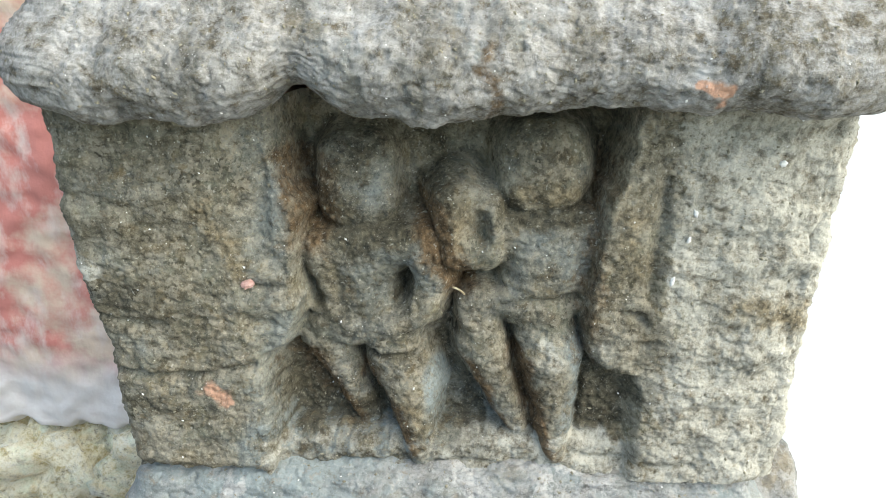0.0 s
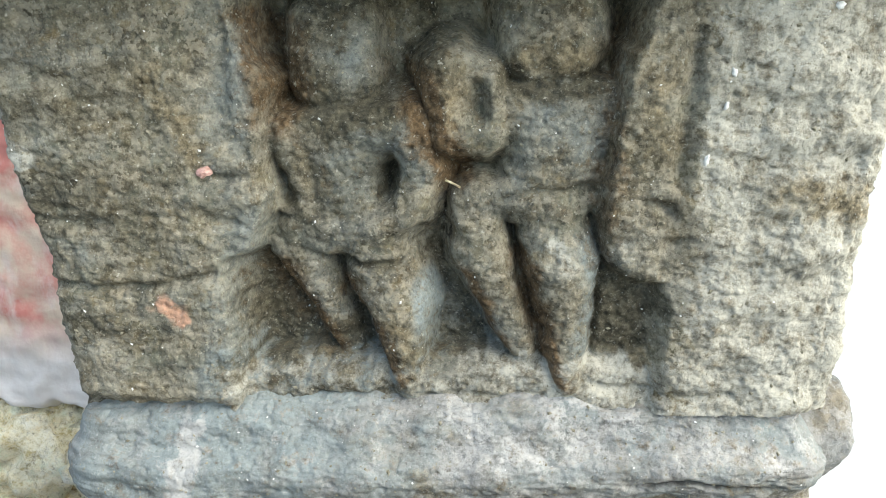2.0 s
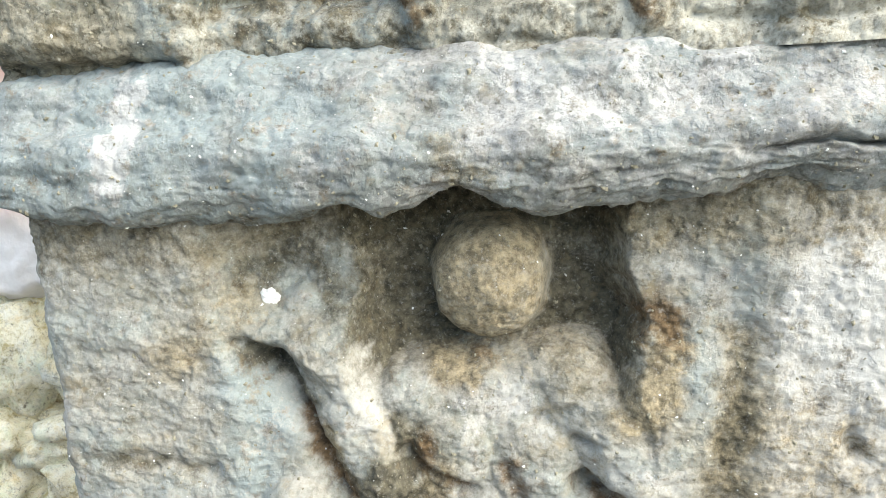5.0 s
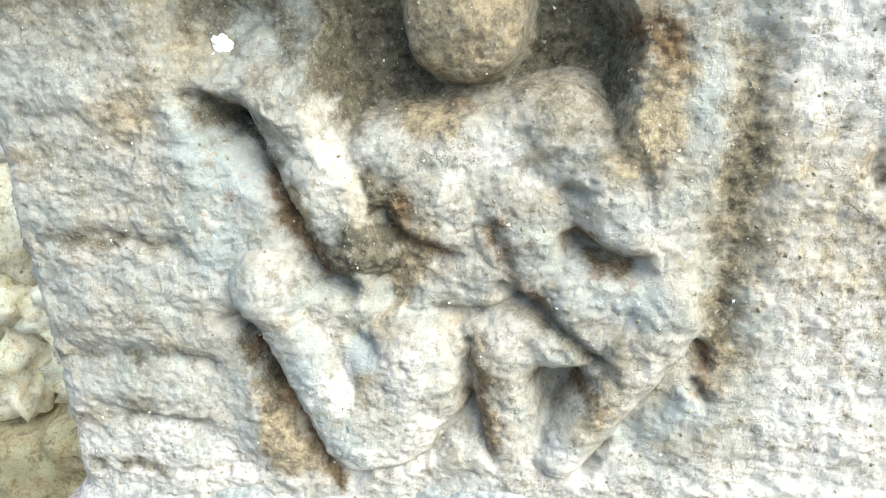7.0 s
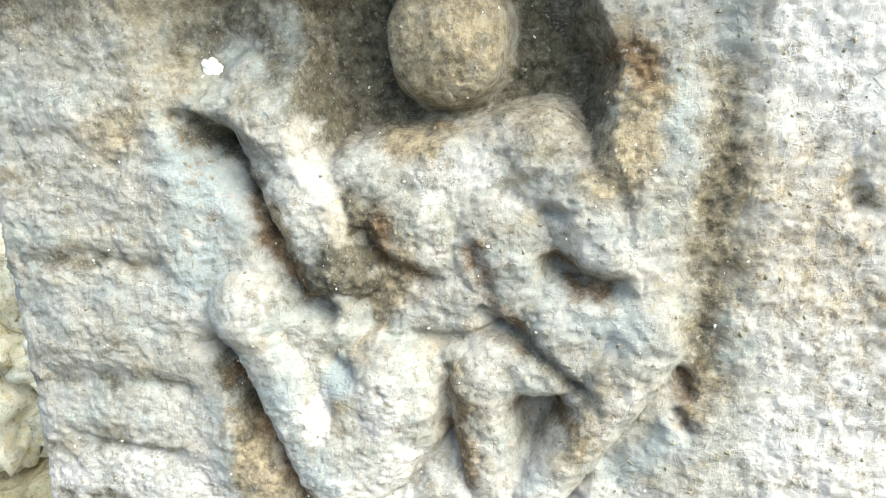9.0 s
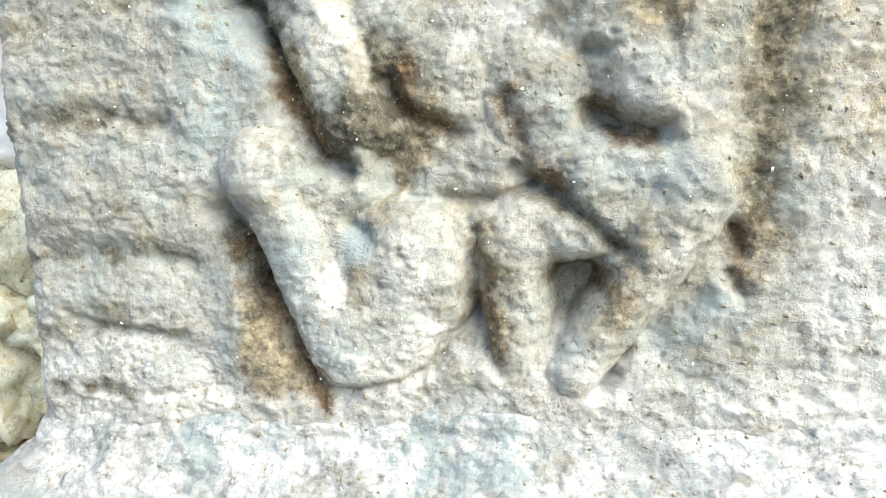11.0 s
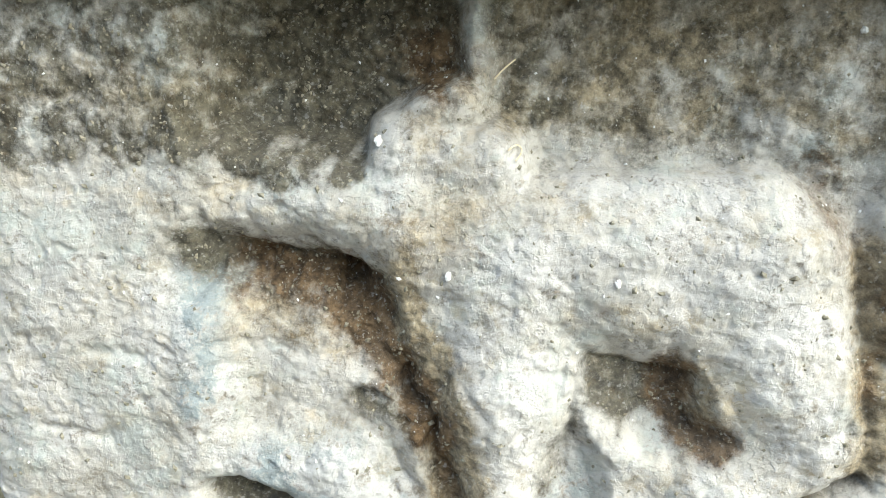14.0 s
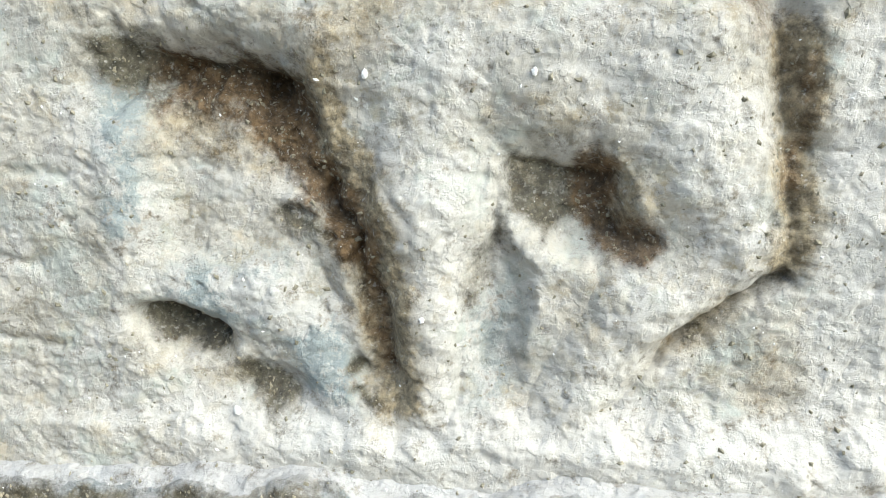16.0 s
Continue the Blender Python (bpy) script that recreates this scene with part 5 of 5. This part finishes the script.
def skin():
    """The places of all front-facing stone points."""
    parts = []
    for ob in pillar.children_recursive:
        co = np.empty(len(ob.data.vertices) * 3, np.float32)
        ob.data.vertices.foreach_get("co", co)
        co = co.reshape(-1, 3)
        parts.append(co[co[:, 1] < 0.10])
    return np.concatenate(parts)


SKIN = skin()


def rest(x, z):
    """How far back the stone's face lies at a place."""
    close = SKIN[(np.abs(SKIN[:, 0] - x) < 0.0016) & (np.abs(SKIN[:, 2] - z) < 0.0016)]
    return float(np.min(close[:, 1])) if len(close) else 0.0


def flake(name, where, wide, high, thick, seed, material, label, category="flake", turn=0.0):
    """A thin broken flake stuck flat on the front, with a ragged rim and a lumpy face."""
    rng = random.Random(seed)
    where = (where[0], rest(where[0], where[2]), where[2])
    bm = bmesh.new()
    rims = []
    for depth, shrink in ((thick, 1.0), (0.0, 1.0), (-thick, 0.72)):
        rims.append([])
        for n in range(RIM):
            a = 2 * math.pi * n / RIM
            r = shrink * (0.74 + 0.34 * noise.noise(Vector((math.cos(a) * 1.3, math.sin(a) * 1.3, seed))) + 0.22 * noise.noise(Vector((math.cos(a) * 4, math.sin(a) * 4, seed + 9))) + 0.10 * rng.random())
            u, v = 0.5 * wide * r * math.cos(a), 0.5 * high * r * math.sin(a)
            c, s = math.cos(radians(turn)), math.sin(radians(turn))
            rims[-1].append(bm.verts.new((u * c - v * s, depth + 0.3 * thick * rng.uniform(-1, 1), u * s + v * c)))
    for ra, rb in zip(rims, rims[1:]):
        for n in range(RIM):
            bm.faces.new((ra[n], ra[(n + 1) % RIM], rb[(n + 1) % RIM], rb[n]))
    top = bm.verts.new((0, -1.25 * thick, 0))
    for n in range(RIM):
        bm.faces.new((rims[2][n], rims[2][(n + 1) % RIM], top))
    bm.faces.new(rims[0])
    bmesh.ops.recalc_face_normals(bm, faces=bm.faces[:])
    return tagged(solid(name, bm, material, label, category, where, False), group="lime flakes" if name == "pale_flake" else "")


PINK = plain("pink_grain", (0.48, 0.27, 0.24), (0.62, 0.42, 0.38), 420)
STRAW = plain("dry_straw", (0.62, 0.50, 0.30), (0.82, 0.74, 0.55), 300)
flake("white_chip", (-0.0818, 0.0225, 1.0700), 0.0140, 0.0140, 0.0014, 8, CHIP, "bright white plaster chip stuck on grey stone", "chip", 30)
flake("pink_chip", (-0.1035, -0.0060, 1.3510), 0.011, 0.008, 0.003, 17, PINK, "pinkish stone chip in the niche edge", "chip", 0)
flake("pale_flake", (0.1925, -0.0015, 1.4035), 0.0038, 0.0060, 0.0008, 21, CHIP, "small white lime flake on stone", "flake", 10)
flake("pale_flake", (0.1895, 0.0000, 1.3860), 0.0032, 0.0055, 0.0008, 22, CHIP, "small white lime flake on stone", "flake", -15)
flake("pale_flake", (0.1826, 0.0020, 1.3558), 0.0036, 0.0080, 0.0008, 23, CHIP, "small white lime flake on stone", "flake", -12)
flake("pale_flake", (0.2411, -0.0015, 1.4360), 0.0060, 0.0050, 0.0008, 24, CHIP, "small white lime flake on stone", "flake", 5)
flake("pale_flake", (-0.0157, 0.0240, 0.6917), 0.0040, 0.0055, 0.0010, 25, CHIP, "small white flake under the moulding", "flake", 0)
flake("pale_flake", (0.1655, 0.0240, 0.7379), 0.0034, 0.0034, 0.0010, 26, CHIP, "small white flake under the moulding", "flake", 0)
flake("pale_flake", (0.0394, -0.0120, 0.5366), 0.0030, 0.0030, 0.0008, 27, CHIP, "round white speck on pale stone", "flake", 0)
flake("pale_flake", (-0.0497, -0.0060, 0.4830), 0.0042, 0.0055, 0.0008, 28, CHIP, "small white flake on pale stone", "flake", 20)
flake("pale_flake", (0.0150, -0.0080, 0.6381), 0.0030, 0.0055, 0.0008, 29, CHIP, "small white flake on pale stone", "flake", -10)
flake("pale_flake", (0.0827, -0.0055, 0.6400), 0.0030, 0.0048, 0.0008, 30, CHIP, "small white flake on pale stone", "flake", 10)


def strand(name, points, thick, material, label, category):
    """A thin dry fibre along a soft curve."""
    cu = bpy.data.curves.new(name, "CURVE")
    cu.dimensions, cu.bevel_depth, cu.bevel_resolution = "3D", thick, 1
    sp = cu.splines.new("NURBS")
    sp.points.add(len(points) - 1)
    for p, co in zip(sp.points, points):
        p.co = (co[0], rest(co[0], co[2]) - thick - 0.0004, co[2], 1)
    sp.use_endpoint_u, sp.order_u = True, 3
    cu.materials.append(material)
    tagged(new(name, cu), label, category)


strand("straw", [(0.0360, 0.0060, 1.3400), (0.0400, 0.0030, 1.3372), (0.0445, 0.0060, 1.3370)], 0.0008, STRAW, "short dry straw caught between two reliefs", "straw")
strand("fibre", [(-0.0400, -0.0370, 0.7850), (-0.0330, -0.0385, 0.7770), (-0.0250, -0.0380, 0.7735), (-0.0165, -0.0340, 0.7690), (-0.0150, -0.0300, 0.7600)], 0.00016, STRAW, "thin pale fibre hanging from the moulding", "fibre")
strand("fibre", [(0.0290, 0.0110, 0.7170), (0.0320, 0.0090, 0.7210), (0.0370, 0.0150, 0.7250)], 0.00035, STRAW, "curled dry fibre on dark stone", "fibre")
strand("fibre", [(0.0370, 0.0140, 0.6900), (0.0400, 0.0110, 0.6930), (0.0430, 0.0140, 0.6890), (0.0400, 0.0120, 0.6860)], 0.00035, STRAW, "curled dry fibre on the animal relief", "fibre")


def corner_boss():
    bm = bmesh.new()
    bmesh.ops.create_icosphere(bm, subdivisions=5, radius=1.0)
    for v in bm.verts:
        c = v.co.normalized()
        k = 1 + 0.12 * noise.noise(c * 1.8) + 0.05 * noise.noise(c * 5) + 0.025 * noise.noise(c * 12)
        v.co = Vector((0.283 + 0.030 * c.x * k, 0.060 + 0.035 * c.y * k, 1.158 + 0.036 * c.z * k))
    for f in bm.faces:
        f.smooth = True
    me = bpy.data.meshes.new("corner_boss")
    bm.to_mesh(me)
    bm.free()
    me.materials.append(LEDGE)
    ob = tagged(new("corner_boss", me), "rounded boss of the side moulding")
    ob.parent = pillar
    ob.matrix_parent_inverse = Matrix.Translation(-pillar.location)


corner_boss()


def strew(name, share, low, high, material, label, category, seed, under=9.0, crusted=False):
    """Tiny bits strewn over the pillar's front, below a height, or only where the dark crust and shade tones are
    strong.
    """
    rng = np.random.RandomState(seed)
    verts, faces = [], []
    for ob in pillar.children_recursive:
        me = ob.data
        co, no = np.empty(len(me.vertices) * 3, np.float32), np.empty(len(me.vertices) * 3, np.float32)
        me.vertices.foreach_get("co", co)
        me.vertices.foreach_get("normal", no)
        co, no = co.reshape(-1, 3), no.reshape(-1, 3)
        ok = np.flatnonzero((co[:, 1] < 0.08) & (no[:, 1] < -0.3))
        ok = ok[co[ok, 2] < under]
        if crusted and len(ok) and me.attributes.get("soot_shade"):
            dark = np.zeros(len(co), np.float32)
            for key in ("soot_shade", "rust_shade"):
                value = np.empty(len(co), np.float32)
                me.attributes[key].data.foreach_get("value", value)
                dark += value
            ok = ok[dark[ok] > 0.30 + 0.35 * rng.rand(len(ok))]
        if not len(ok):
            continue
        for k in rng.choice(ok, max(4, int(len(ok) * share))):
            p, q = Vector(co[k]), Vector(no[k])
            side = q.orthogonal().normalized()
            side.rotate(Matrix.Rotation(rng.rand() * 6.28, 3, q))
            up = q.cross(side)
            size = low + (high - low) * rng.rand() ** 3
            long = 1 + 0.6 * rng.rand()
            base = len(verts)
            for u, v in ((1, 0), (0.2, 0.8), (-0.9, 0.3), (-0.4, -0.9)):
                verts.append(p + side * (u * size * long) + up * (v * size))
            verts.append(p + q * size * 0.8)
            faces += [(base, base + 1, base + 4), (base + 1, base + 2, base + 4), (base + 2, base + 3, base + 4), (base + 3, base, base + 4)]
    me = bpy.data.meshes.new(name)
    me.from_pydata(verts, [], faces)
    me.materials.append(material)
    tagged(new(name, me), label, category, kind="stuff")


CRUMB = plain("crumbled_stone", (0.12, 0.11, 0.075), (0.36, 0.33, 0.25), 350)
strew("lime_flecks", 0.0016, 0.0003, 0.0010, CHIP, "tiny white lime flecks scattered over the carved stone", "flecks", 12)
strew("stone_crumbs", 0.006, 0.0005, 0.0016, CRUMB, "loose crumbs and scabs of weathered stone", "crumbs", 14)
strew("crust_crumbs", 0.06, 0.0004, 0.0013, plain("pale_crumbs", (0.12, 0.10, 0.065), (0.38, 0.34, 0.25), 260), "crumbs of peeling crust in the stained hollows", "crumbs", 19, 0.80, True)
